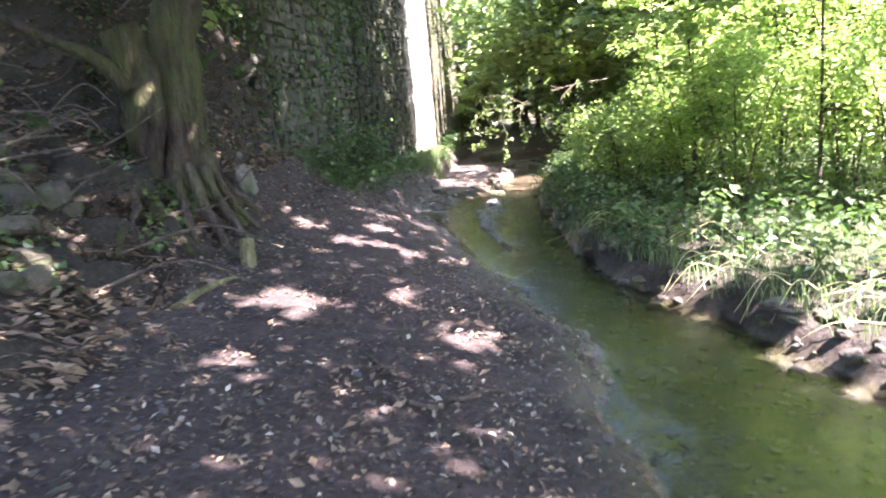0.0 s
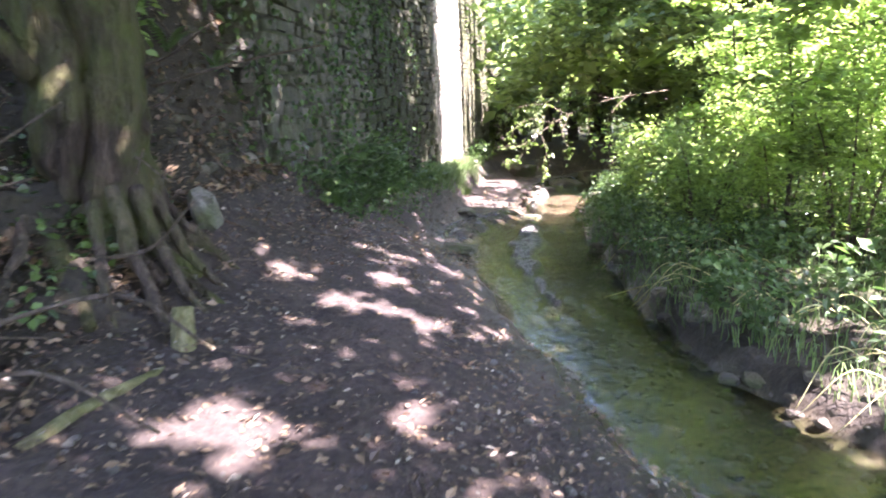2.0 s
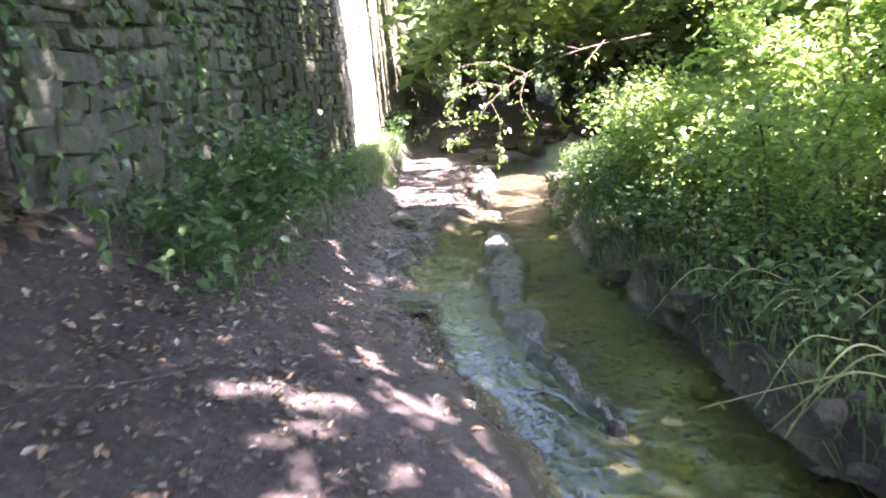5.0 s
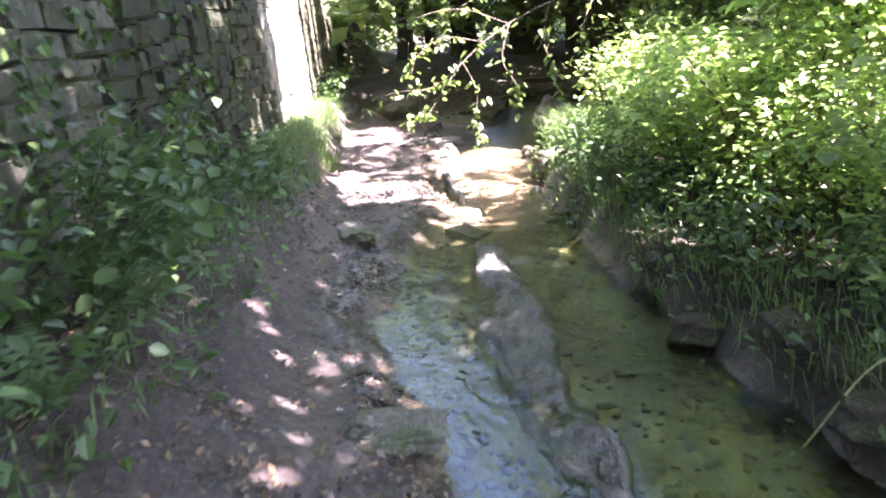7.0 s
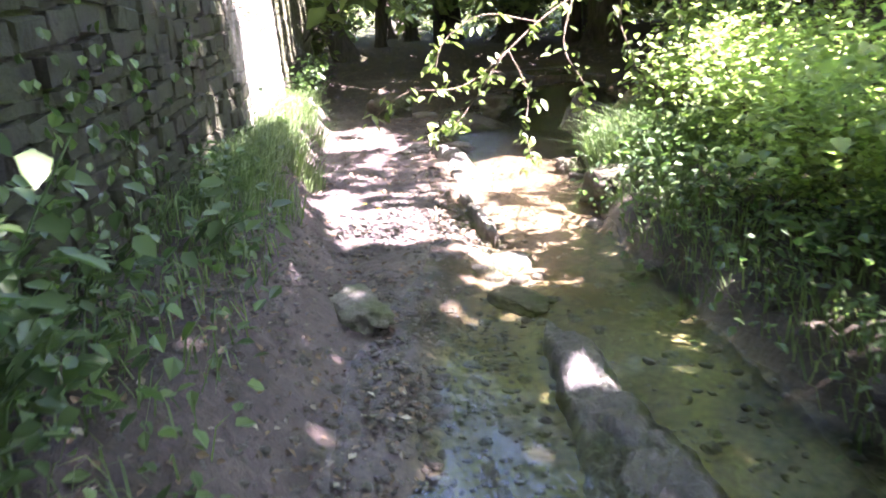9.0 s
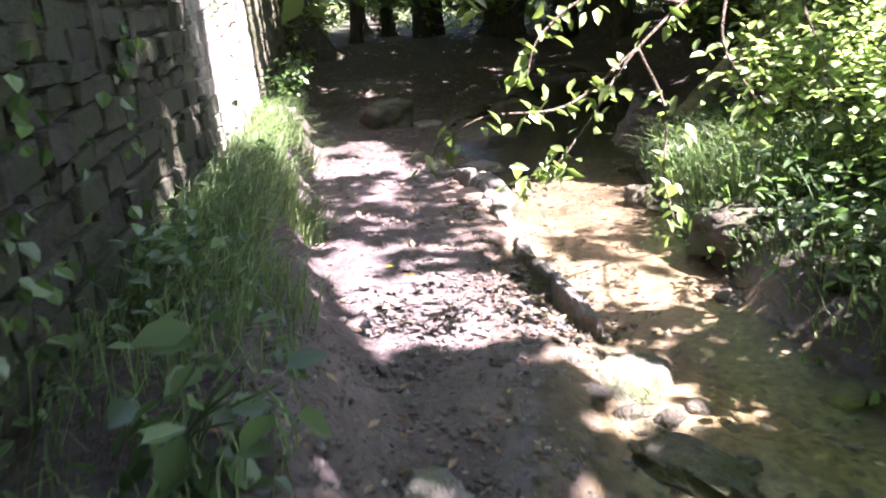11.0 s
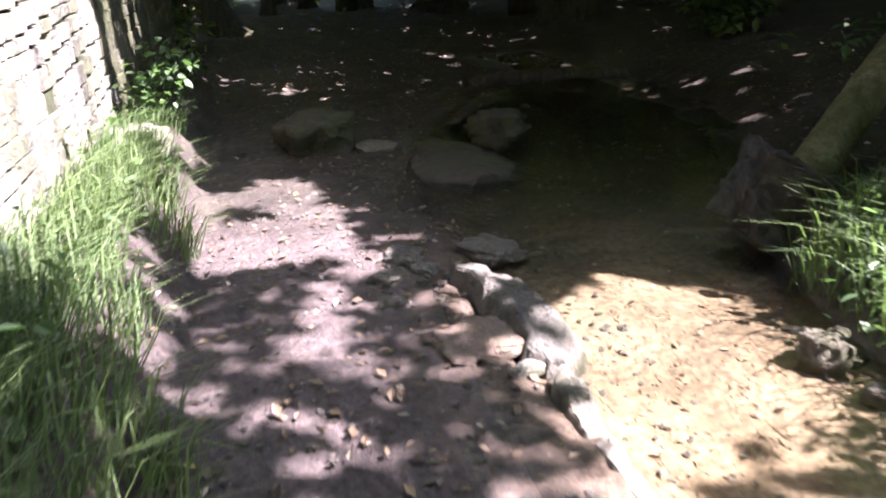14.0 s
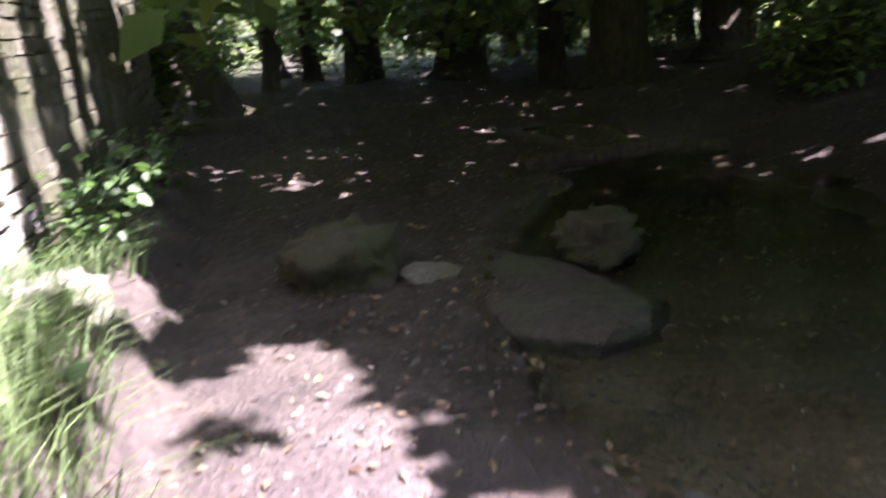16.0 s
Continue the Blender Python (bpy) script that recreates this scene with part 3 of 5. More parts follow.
# crown gaps cut for path sun patches: middle and half width on level ground
GAPS = [(-1.03, 6.76, 0.24), (-0.45, 6.68, 0.26), (0.09, 6.9, 0.17), (-0.84, 7.57, 0.2), (-1.33, 7.45, 0.24), (-1.28, 5.61, 0.13), (-0.92, 5.56, 0.1), (-1.16, 4.93, 0.27),
        (-0.37, 5.37, 0.2), (0.13, 4.6, 0.26), (-1.31, 3.95, 0.18), (-1.11, 8.43, 0.14), (-2.17, 6.14, 0.09), (-1.85, 5.14, 0.09), (-0.76, 8.28, 0.14), (-0.17, 8.44, 0.15),
        (-0.88, 6.14, 0.09), (-0.67, 13.56, 0.22), (-1.45, 7.15, 0.2), (-1.75, 7.35, 0.15), (-0.03, 7.37, 0.16), (1.04, 3.81, 0.13), (-2.76, 4.79, 0.09)]


def open_sky(P):
    """The clearing over stream and hedge and small holes, cut to place the sunlight."""
    px, py = sun_mark(P)
    v = 0.694 * px + 0.72 * py
    n1 = np.array([nz(a, b, 1.1, 2.2) for a, b in zip(px, py)])
    n2 = np.array([nz(a, b, 2.6, 6.2) for a, b in zip(px, py)])
    n3 = np.array([nz(a, b, 5.2, 3.7) for a, b in zip(px, py)])
    edge = np.interp(px, [1.25, 1.9], [15.4, 14.7])
    band = (px > -0.1) & (px < 6) & (v > np.where(px > 0.7, 9.8, 10.6) + 1.4 * n1) & (v < edge + 0.2 * n1 + 0.25 * n2) & (n2 + 0.5 * n1 < np.where(px < 1.25, np.interp(v, [11.4, 12.0, 13.5, 14.2], [0.15, -0.2, -0.25, 0.5]), 0.08))
    face = (px <= -0.1) & (px > -3.2) & (v > 12.45 + 0.15 * n2) & (v < 14.85)
    streak = (px <= -0.1) & (px > -3.0) & (v >= 14.85) & (v < 19.8) & (np.sin(v * 9.0) + np.sin(v * 23.0 + 1) + n1 > -1.25)
    hedge = (px > np.interp(py, [7, 9.5, 13, 14.5], [2.1, 2.6, 2.6, 1.6]) + 0.6 * n1) & (v < 14.3 + 0.3 * n1) & ((px > 3.2) | (n2 + 0.4 * n1 < np.interp(py, [8, 10], [0.1, 0.5]))) & (py > 3.8 + n1)
    gaps = np.zeros(len(px), dtype=bool)
    for gx, gy, gr in GAPS:
        gaps |= np.hypot(px - gx, py - gy) < gr * (0.97 + 0.7 * n2 + 0.7 * n3)
    holes = (n1 * 0.5 + n2 * 0.6 + n3 * 0.45 > 0.74 + 0.2 * ((px > np.interp(py, STREAM_Y, STREAM_L) + 0.1) & (py < 6.5))) & (v < 6.6 + 0.8 * n2) & (px > np.interp(py, [8, 10], [-1.9, -0.7]))
    glade = (px < -0.2) & (px > -4) & (v > 20.4 + n1) & (v < 23.4 + n1)
    far = (py > 34) & (n1 + 0.5 * n2 > -0.3)
    return far | gaps | glade | band | face | streak | hedge | holes


TREES = []


def tree(at, r, tall, lean, bark, label, limbs=5, seed=1, ribs=5, name="tree"):
    g = random.Random(seed)
    z0 = h1(at[0], at[1]) - 0.15
    t = thing(name, (at[0], at[1], z0), label, "tree")
    top = (at[0] + lean[0], at[1] + lean[1], tall)
    mid = (at[0] + lean[0] * 0.35 + g.uniform(-0.1, 0.1), at[1] + lean[1] * 0.35, z0 + (tall - z0) * 0.45)
    pts = bend([(at[0], at[1], z0), (lerp(at[0], mid[0], 0.35), lerp(at[1], mid[1], 0.35), z0 + 0.9), mid, top], 7)
    rad = [r * (0.32 + 0.68 * (1 - i / (len(pts) - 1))) * (1 + 0.45 * math.exp(-i * 0.8)) for i in range(len(pts))]
    part("trunk", tube(pts, rad, 18, 0.28, ribs, seed), bark, t) if name != "old_tree" else part("trunk", tube(bend(pts, 5), np.interp(np.linspace(0, 1, (len(pts) - 1) * 5 + 1), np.linspace(0, 1, len(rad)), rad), 40, 0.5, 6, seed), bark, t)
    ends = []
    for k in range(limbs):
        i = int(lerp(len(pts) * 0.5, len(pts) - 2, k / max(1, limbs - 1)))
        a = g.uniform(0, 6.28)
        reach = g.uniform(1.5, 3.2)
        p0 = pts[i]
        p2 = (p0[0] + math.cos(a) * reach, p0[1] + math.sin(a) * reach, p0[2] + g.uniform(0.8, 2.2))
        p1 = (lerp(p0[0], p2[0], 0.5), lerp(p0[1], p2[1], 0.5), lerp(p0[2], p2[2], 0.35) + 0.3)
        q = bend([p0, p1, p2], 5)
        part("limb", tube(q, taper(rad[i] * 0.45, 0.03, len(q)), 8, 0.2, 0, seed + k), bark, t)
        ends.append(p2)
    TREES.append((t, top))
    return t


# trees round the walk whose crowns shade it
big = tree((-2.1, 6.45), 0.225, 8.5, (0.45, 0.2), BARK, "old fluted tree with mossy bark and bare roots on bank", 6, 3, 5, "old_tree")
for at, r, tall, lean, s in (((-3.8, -3.0), 0.25, 9, (0.6, 0.4), 5), ((3.2, -4.5), 0.22, 9, (0.2, 0.5), 6), ((7.6, 1.4), 0.24, 9, (-0.6, 0.5), 7), ((-4.6, 15.0), 0.25, 9.5, (1.0, 0.2), 8), ((-3.6, 22.0), 0.22, 10, (0.8, 0.3), 9)):
    tree(at, r, tall, lean, BARK_DARK, "tall broadleaved tree with dark bark", 5, s)
# the dark trees beyond the crossing
treeA = tree((2.0, 30.4), 0.34, 8, (-3.4, 0.4), BARK_DARK, "leaning dark tree beside the path", 5, 21)
for at, r, tall, lean, s in (((7.3, 33.2), 0.7, 9, (0.2, 0.3), 22), ((7.95, 28.2), 0.6, 9, (0.5, -0.2), 23), ((10.6, 28.6), 0.6, 9, (0.6, 0.3), 24), ((4.2, 38.0), 0.3, 9, (-0.5, 0), 25), ((3.0, 42.0), 0.3, 9, (-0.3, 0.3), 26), ((5.4, 47.0), 0.3, 9, (0.2, 0.2), 27),
                             ((3.4, 34.6), 0.22, 9, (0.2, 0), 35), ((4.7, 36.2), 0.25, 9, (-0.2, 0), 36), ((5.9, 35.2), 0.28, 9, (0.2, 0), 37), ((6.4, 38.5), 0.25, 9, (0.1, 0), 38), ((1.4, 34.0), 0.24, 9, (-0.2, 0.1), 39), ((11.5, 39.0), 0.35, 9, (0, 0.3), 28), ((15.0, 34.0), 0.35, 9, (0.3, 0), 29), ((14.5, 27.0), 0.35, 9, (0.4, 0.1), 30), ((1.2, 36.0), 0.28, 9, (-0.3, 0), 31), ((9.5, 22.0), 0.3, 9, (0.2, 0.1), 32), ((-2.5, 33.0), 0.3, 9, (0.3, 0), 33), ((13.0, 20.0), 0.3, 9, (0.2, 0.1), 34)):
    tree(at, r, tall, lean, BARK_DARK, "dark moss-grown woodland tree with thick trunk", 5, s)


def crowns():
    g = np.random.default_rng(5)
    cl = []
    # leaf clusters overhead, mostly unseen, added to shade the walk
    for x0, x1, y0, y1, n in ((-9, -0.9, 0, 15, 900), (-8, 4.5, -6, 15, 2100), (0.3, 2.3, 1.5, 11, 260), (-8, 20, 13, 43, 3300)):
        c = np.stack([g.uniform(x0, x1, n), g.uniform(y0, y1, n), g.uniform(5.2, 9.5, n)], 1)
        if y0 > 5:
            v = 0.694 * c[:, 0] + 0.72 * c[:, 1]
            c[:, 2] = np.where((c[:, 1] > 22) & (v < 19.5), g.uniform(2.0, 5.0, n), np.where(c[:, 1] > 22.5, g.uniform(3.0, 6.4, n), c[:, 2]))
        c[:, 0] += SUN_AZ[0] * SK * c[:, 2]
        c[:, 1] += SUN_AZ[1] * SK * c[:, 2]
        cl.append(c)
    P = cloud(np.concatenate(cl), (0.5, 0.5, 0.25), 195000, 6)
    # finer twigs along the clearing's edge
    n = 700
    px = g.uniform(-4, 9, n)
    e = np.stack([px, (g.uniform(14.0, 17.2, n) - 0.694 * px) / 0.72, g.uniform(3.0, 7.5, n)], 1)
    e[:, 0] += SUN_AZ[0] * SK * e[:, 2]
    e[:, 1] += SUN_AZ[1] * SK * e[:, 2]
    P = np.concatenate([P, cloud(e, (0.45, 0.45, 0.25), 42000, 8)])
    P = P[~open_sky(P)]
    px, py = sun_mark(P)
    v = 0.694 * px + 0.72 * py
    size = np.where(v < 8, 0.2, np.where(v < 13, 0.28, np.where(v < 17, 0.2, 0.42)))
    tops = np.array([t[1] for t in TREES])
    own = np.argmin(((P[:, None, :2] - tops[None, :, :2]) ** 2).sum(2), 1)
    for k, (t, top) in enumerate(TREES):
        Q = P[own == k]
        if len(Q):
            part("crown", leaves(Q, size[own == k], 40 + k, 0.7, 0.2, 0.65, broad=False), LEAF_WOOD, t, "green leafy crown")


crowns()


# the old tree's second stem, limb and roots
def limb_of(parent, name, pts, r0, r1, mat, steps=6, seg=10, rough=0.25, ribs=0, seed=0.0, label=""):
    q = bend(pts, steps)
    return part(name, tube(q, taper(r0, r1, len(q)), seg, rough, ribs, seed), mat, parent, label)


limb_of(big, "stem", [(-2.34, 6.42, 0.6), (-2.3, 6.4, 1.2), (-2.34, 6.38, 1.75), (-2.48, 6.32, 2.2)], 0.29, 0.13, BARK, 22, 34, 0.55, 5, 2.0, "broken second stem")
limb_of(big, "limb", [(-2.42, 6.25, 1.7), (-2.6, 6.15, 1.95), (-2.9, 6.05, 2.1), (-3.4, 6.0, 2.35)], 0.07, 0.03, BARK)
for k, (p, q, r) in enumerate((((-2.2, 6.2, 0.75), (-1.85, 6.1, 0.47), 0.085), ((-2.1, 6.3, 0.8), (-1.75, 6.3, 0.45), 0.08), ((-2.05, 6.5, 0.75), (-1.7, 6.6, 0.5), 0.07), ((-2.35, 6.1, 0.7), (-2.1, 5.75, 0.42), 0.09),
                               ((-2.55, 6.1, 0.7), (-2.45, 5.55, 0.42), 0.08), ((-2.75, 6.1, 0.75), (-2.85, 5.3, 0.45), 0.08), ((-2.3, 6.2, 0.6), (-1.95, 5.65, 0.36), 0.06), ((-2.0, 6.35, 0.7), (-1.55, 6.15, 0.4), 0.05), ((-2.15, 6.2, 0.7), (-1.7, 5.9, 0.4), 0.055), ((-2.6, 6.1, 0.7), (-3.1, 5.4, 0.5), 0.07), ((-2.45, 6.1, 0.6), (-2.2, 5.3, 0.4), 0.05))):
    z = h1(q[0], q[1])
    p = (p[0], p[1], p[2] + 0.2)
    limb_of(big, "root", [p, (lerp(p[0], q[0], 0.6), lerp(p[1], q[1], 0.6), lerp(p[2], z, 0.65)), (q[0], q[1], z + 0.0), (q[0] * 1.5 - p[0] * 0.5, q[1] * 1.5 - p[1] * 0.5, z - 0.12)], r, r * 0.45, BARK, 5, 9, 0.3, 0, k * 1.3, "bare root")


# roots that come down the worn face of the bank
for k, (p, q, r) in enumerate((((-1.97, 6.12, 1.12), (-1.62, 5.78, 0.42), 0.06), ((-1.92, 6.3, 1.1), (-1.52, 6.0, 0.42), 0.055), ((-1.9, 6.45, 1.08), (-1.5, 6.3, 0.44), 0.05), ((-2.05, 6.05, 1.05), (-1.78, 5.6, 0.42), 0.055),
                               ((-2.4, 6.1, 0.95), (-2.2, 5.5, 0.5), 0.05), ((-1.88, 6.55, 1.05), (-1.55, 6.6, 0.45), 0.045))):
    z = h1(q[0], q[1])
    a = (lerp(p[0], q[0], 0.4), lerp(p[1], q[1], 0.4))
    b = (lerp(p[0], q[0], 0.72) + 0.07 * math.sin(k * 2.1), lerp(p[1], q[1], 0.78) + 0.06 * math.cos(k * 3.7))
    limb_of(big, "root", [p, (*a, max(lerp(p[2], z, 0.5), h1(*a) + 0.03)), (*b, h1(*b) + 0.05), (q[0], q[1], z + 0.01), (q[0] * 1.3 - p[0] * 0.3, q[1] * 1.3 - p[1] * 0.3, z - 0.08)], r * 0.8, r * 0.3, ROOT_BARK, 6, 10, 0.6, 0, k * 2.7, "bare weathered root")


# ---- hedge and bushes on the far bank ----
def shrub(at, tall, wide, count, seed, size=0.056, mat=None, stems=6, label="leafy green hazel bush with thin stems", name="bush", low=0.15, group="bushes on the stream bank", big=True):
    g = random.Random(seed)
    ng = np.random.default_rng(seed)
    z0 = h1(at[0], at[1]) - 0.05
    t = thing(name, (at[0], at[1], z0), label, "bush", group)
    C = []
    for k in range(stems):
        a = 6.28 * k / stems + g.uniform(-0.4, 0.4)
        d = wide * g.uniform(0.3, 0.9)
        p0 = (at[0] + math.cos(a) * 0.12, at[1] + math.sin(a) * 0.12, z0)
        p2 = (at[0] + math.cos(a) * d, at[1] + math.sin(a) * d, z0 + tall * g.uniform(0.6, 0.98))
        p1 = (lerp(p0[0], p2[0], 0.4), lerp(p0[1], p2[1], 0.4), lerp(p0[2], p2[2], 0.6))
        q = bend([p0, p1, p2], 5)
        part("stem", tube(q, taper(0.018, 0.005, len(q)), 6, 0.1), TWIG, t)
        C += q[2:]
        for _ in range(7):
            b = q[g.randrange(3, len(q))]
            C.append((b[0] + g.gauss(0, wide * 0.28), b[1] + g.gauss(0, wide * 0.28), max(z0 + low * tall, b[2] + g.gauss(0, tall * 0.16))))
    P = cloud(C, (0.13, 0.13, 0.09), int(count * 1.15), seed)
    P = P[P[:, 2] > z0 + low * 0.6]
    part("foliage", leaves(P, size, seed, 0.62, 0.25, 0.6), mat or LEAF_BUSH, t)
    if big:
        Q = cloud([c for c in C if c[2] > z0 + tall * 0.5], (0.2, 0.2, 0.05), count // 9, seed + 7)
        part("foliage", leaves(Q, size * 1.6, seed + 1, 0.75, 0.12, 0.85), mat or LEAF_BUSH, t, "broad upper leaves")
    return t


for k, (x, y, tall, wide, n) in enumerate(((2.55, 10.6, 1.3, 0.75, 3000), (2.7, 12.2, 1.3, 0.8, 3500), (2.95, 13.7, 1.2, 0.8, 3800), (3.5, 15.2, 1.2, 0.9, 3300), (3.6, 9.4, 1.9, 1.0, 3600), (3.7, 11.4, 2.5, 1.1, 4500), (3.9, 13.2, 2.7, 1.1, 4500), (4.6, 7.6, 2.2, 1.1, 3500), (5.2, 9.8, 2.6, 1.2, 3800), (5.4, 12.2, 2.8, 1.3, 3600), (4.9, 15.0, 2.6, 1.2, 3000), (6.4, 7.4, 2.6, 1.3, 2500), (7.2, 10.0, 3.0, 1.4, 2500), (7.4, 13.4, 3.2, 1.5, 2500), (6.2, 17.5, 2.4, 1.3, 2200), (4.9, 17.0, 1.3, 0.6, 1500))):
    shrub((x, y), tall, wide, n, 100 + k)
for k, (x, y, tall, wide, n) in enumerate(((3.45, 16.7, 1.1, 0.35, 420), (4.0, 17.1, 1.6, 0.5, 800))):
    shrub((x, y), tall, wide, n, 130 + k, 0.08, None, 5, "leafy green bush beside the fallen log")
for k, (x, y, tall) in enumerate(((-4.3, 7.4, 1.3), (-3.5, 8.6, 1.2), (-4.6, 5.6, 1.2), (-3.2, 9.6, 1.0))):
    shrub((x, y), tall, 0.7, 320, 180 + k, 0.1, LEAF_BUSH, 5, "sparse leafy shrub on the dark bank", "shrub", 0.25, "shrubs on the bank", False)
for k, (x, y, tall, wide) in enumerate(((10, 8, 4, 2), (11, 14, 4.5, 2.2), (10, 18, 4, 2), (15, 12, 6, 2.6), (16, 19, 6, 2.6), (0.7, 28.6, 2.6, 1.0), (-0.6, 31, 3, 1.4), (0.2, 36, 3.5, 1.6), (9, 44, 3, 1.8), (6.5, 52, 4, 2.2), (11, 52, 5, 2.5), (18, 40, 5, 2.5), (20, 28, 5, 2.5), (9.2, 37.5, 3, 1.6), (13, 36, 3.5, 1.8), (17, 31, 3.5, 1.8), (18.5, 25, 4, 2), (14, 42, 4, 2), (1.8, 40, 3.2, 1.6), (2.8, 46, 4, 1.8), (-1, 43, 5, 2.2), (15, 48, 5, 2.4), (12.5, 33, 3, 1.6), (16, 28, 3, 1.6), (17.5, 22, 3, 1.6), (14, 23.5, 2.6, 1.3), (11, 35, 3, 1.5), (6, 42, 3, 1.4), (20, 34, 4, 2), (22, 24, 4, 2), (8.3, 24.2, 1.2, 0.8), (9.5, 25.5, 1.4, 0.8))):
    shrub((x, y), tall, wide, 1600, 140 + k, 0.17, LEAF_WOOD, 6, "dense green woodland shrub", "shrub", 0.1, "shrubs in the wood", False)
for k, (x, y) in enumerate(((2.9, 39.2), (5.0, 38.9), (8.0, 37.9), (9.4, 37.2), (10.9, 36.4))):
    shrub((x, y), 2.6, 1.5, 1100, 240 + k, 0.17, LEAF_WOOD, 6, "dense dark shrub deep in the wood", "shrub", 0.1, "shrubs in the wood", False)




def sapling(at, tall, wide, seed):
    """A slim young tree with level tiers of broad leaves."""
    g = random.Random(seed)
    z0 = h1(at[0], at[1]) - 0.05
    t = thing("sapling", (at[0], at[1], z0), "slim young tree with tiers of broad bright leaves", "tree", "young trees on the bank")
    top = (at[0] + g.uniform(-0.3, 0.1), at[1] + g.uniform(-0.2, 0.2), z0 + tall)
    q = bend([(at[0], at[1], z0), (at[0] + g.uniform(-0.06, 0.06), at[1], z0 + tall * 0.5), top], 7)
    part("trunk", tube(q, taper(0.03, 0.008, len(q)), 8, 0.1), BARK_DARK, t)
    C = []
    for k in range(11):
        p = q[g.randrange(5, len(q))]
        a, d = g.uniform(0, 6.28), wide * g.uniform(0.4, 1.0)
        e = (p[0] + math.cos(a) * d, p[1] + math.sin(a) * d, p[2] + g.uniform(0.05, 0.3))
        b = bend([p, (lerp(p[0], e[0], 0.5), lerp(p[1], e[1], 0.5), lerp(p[2], e[2], 0.7)), e], 4)
        part("limb", tube(b, taper(0.011, 0.003, len(b)), 6), BARK_DARK, t)
        C += b[2:]
    P = cloud(C, (0.2, 0.2, 0.035), 1000, seed)
    part("foliage", leaves(P, 0.125, seed, 0.8, 0.1, 0.85), LEAF_BUSH, t, "broad thin leaves in tiers")


for k, (x, y, tall, wide) in enumerate(((3.65, 12.8, 3.0, 1.2), (4.5, 9.2, 2.9, 1.2), (4.9, 11.2, 3.2, 1.3), (5.4, 7.9, 2.9, 1.2), (5.0, 14.8, 2.7, 1.0), (6.2, 9.8, 3.3, 1.4), (5.8, 13.0, 3.4, 1.4), (3.4, 10.4, 2.3, 0.9))):
    sapling((x, y), tall, wide, 160 + k)


# far wood
def far_tree(seed, dark):
    g = random.Random(seed)
    t = thing("tree", (0, 0, 0), "tall dark conifer at the wood's edge" if dark else "tall broadleaved tree in the far wood", "tree", "far wood")
    q = bend([(0, 0, -0.5), (g.uniform(-0.2, 0.2), 0.1, 4), (g.uniform(-0.4, 0.4), 0, 9.2)], 6)
    part("trunk", tube(q, taper(0.3, 0.05, len(q)), 9, 0.15), BARK_DARK, t)
    C = []
    for _ in range(60):
        z = g.uniform(1.2, 9.5)
        rr = (3.0 * (1 - (z / 11)) + 0.4) if dark else 3.0 * math.sin(math.pi * min(1, (z + 2.0) / 12.5)) ** 0.7
        a = g.uniform(0, 6.28)
        d = rr * g.uniform(0.35, 1)
        C.append((math.cos(a) * d, math.sin(a) * d, z))
    P = cloud(C, (0.55, 0.55, 0.3), 3600, seed)
    P = P[P[:, 2] > 0.4]
    part("crown", leaves(P, 0.36, seed, 0.55, 0.35, 0.5, broad=False), LEAF_DARK if dark else LEAF_WOOD, t)
    return t


kinds = [far_tree(200, False), far_tree(201, False), far_tree(202, True)]
g = random.Random(9)
spots = []
for k in range(190):
    a = g.uniform(-0.75, 0.95)
    r = g.uniform(30, 80)
    x, y = math.sin(a) * r + 1, math.cos(a) * r
    if y > 36 and abs(x - np.interp(y, [36, 45, 60, 80], [4, 6.0, 13.7, 25])) < 3.2:
        continue
    if y < 24 and x < 15 or x < -2 and y < 33:
        continue
    if any((x - q[0]) ** 2 + (y - q[1]) ** 2 < 9 for q in spots):
        continue
    spots.append((x, y))
for a in np.arange(0.8, 5.6, 0.22):
    r = g.uniform(26, 38)
    spots.append((math.sin(a) * r + 1, math.cos(a) * r))
for k, (x, y) in enumerate(spots):
    src = kinds[2] if (x > 9 and y < 40 and k % 2) else kinds[k % 2]
    m = pose(x, y, h1(x, y), 0, 0, g.uniform(0, 360)) @ Matrix.Diagonal((1, 1, 1, 1))
    if k < 3:
        kinds[k].matrix_basis = m
    else:
        copy_thing(src, m)

# ---- rocks of the stream ----
def stone(name, at, size, seed, mat, label, turn=0.0, flat=0.3, sink=0.35, tilt=(0, 0), category="stone", group="", sub=2):
    VF = rock(size, seed, flat, 4 if sub > 2 else sub, 0.4 if sub > 2 else 0.34)
    z = at[2] if len(at) > 2 else h1(at[0], at[1]) + size[2] * (0.5 - sink)
    ob = new(name, mesh(name, VF[0], VF[1], mat, sub > 2))
    ob.matrix_world = pose(at[0], at[1], z, tilt[0], tilt[1], turn)
    return tagged(ob, label, category, group)


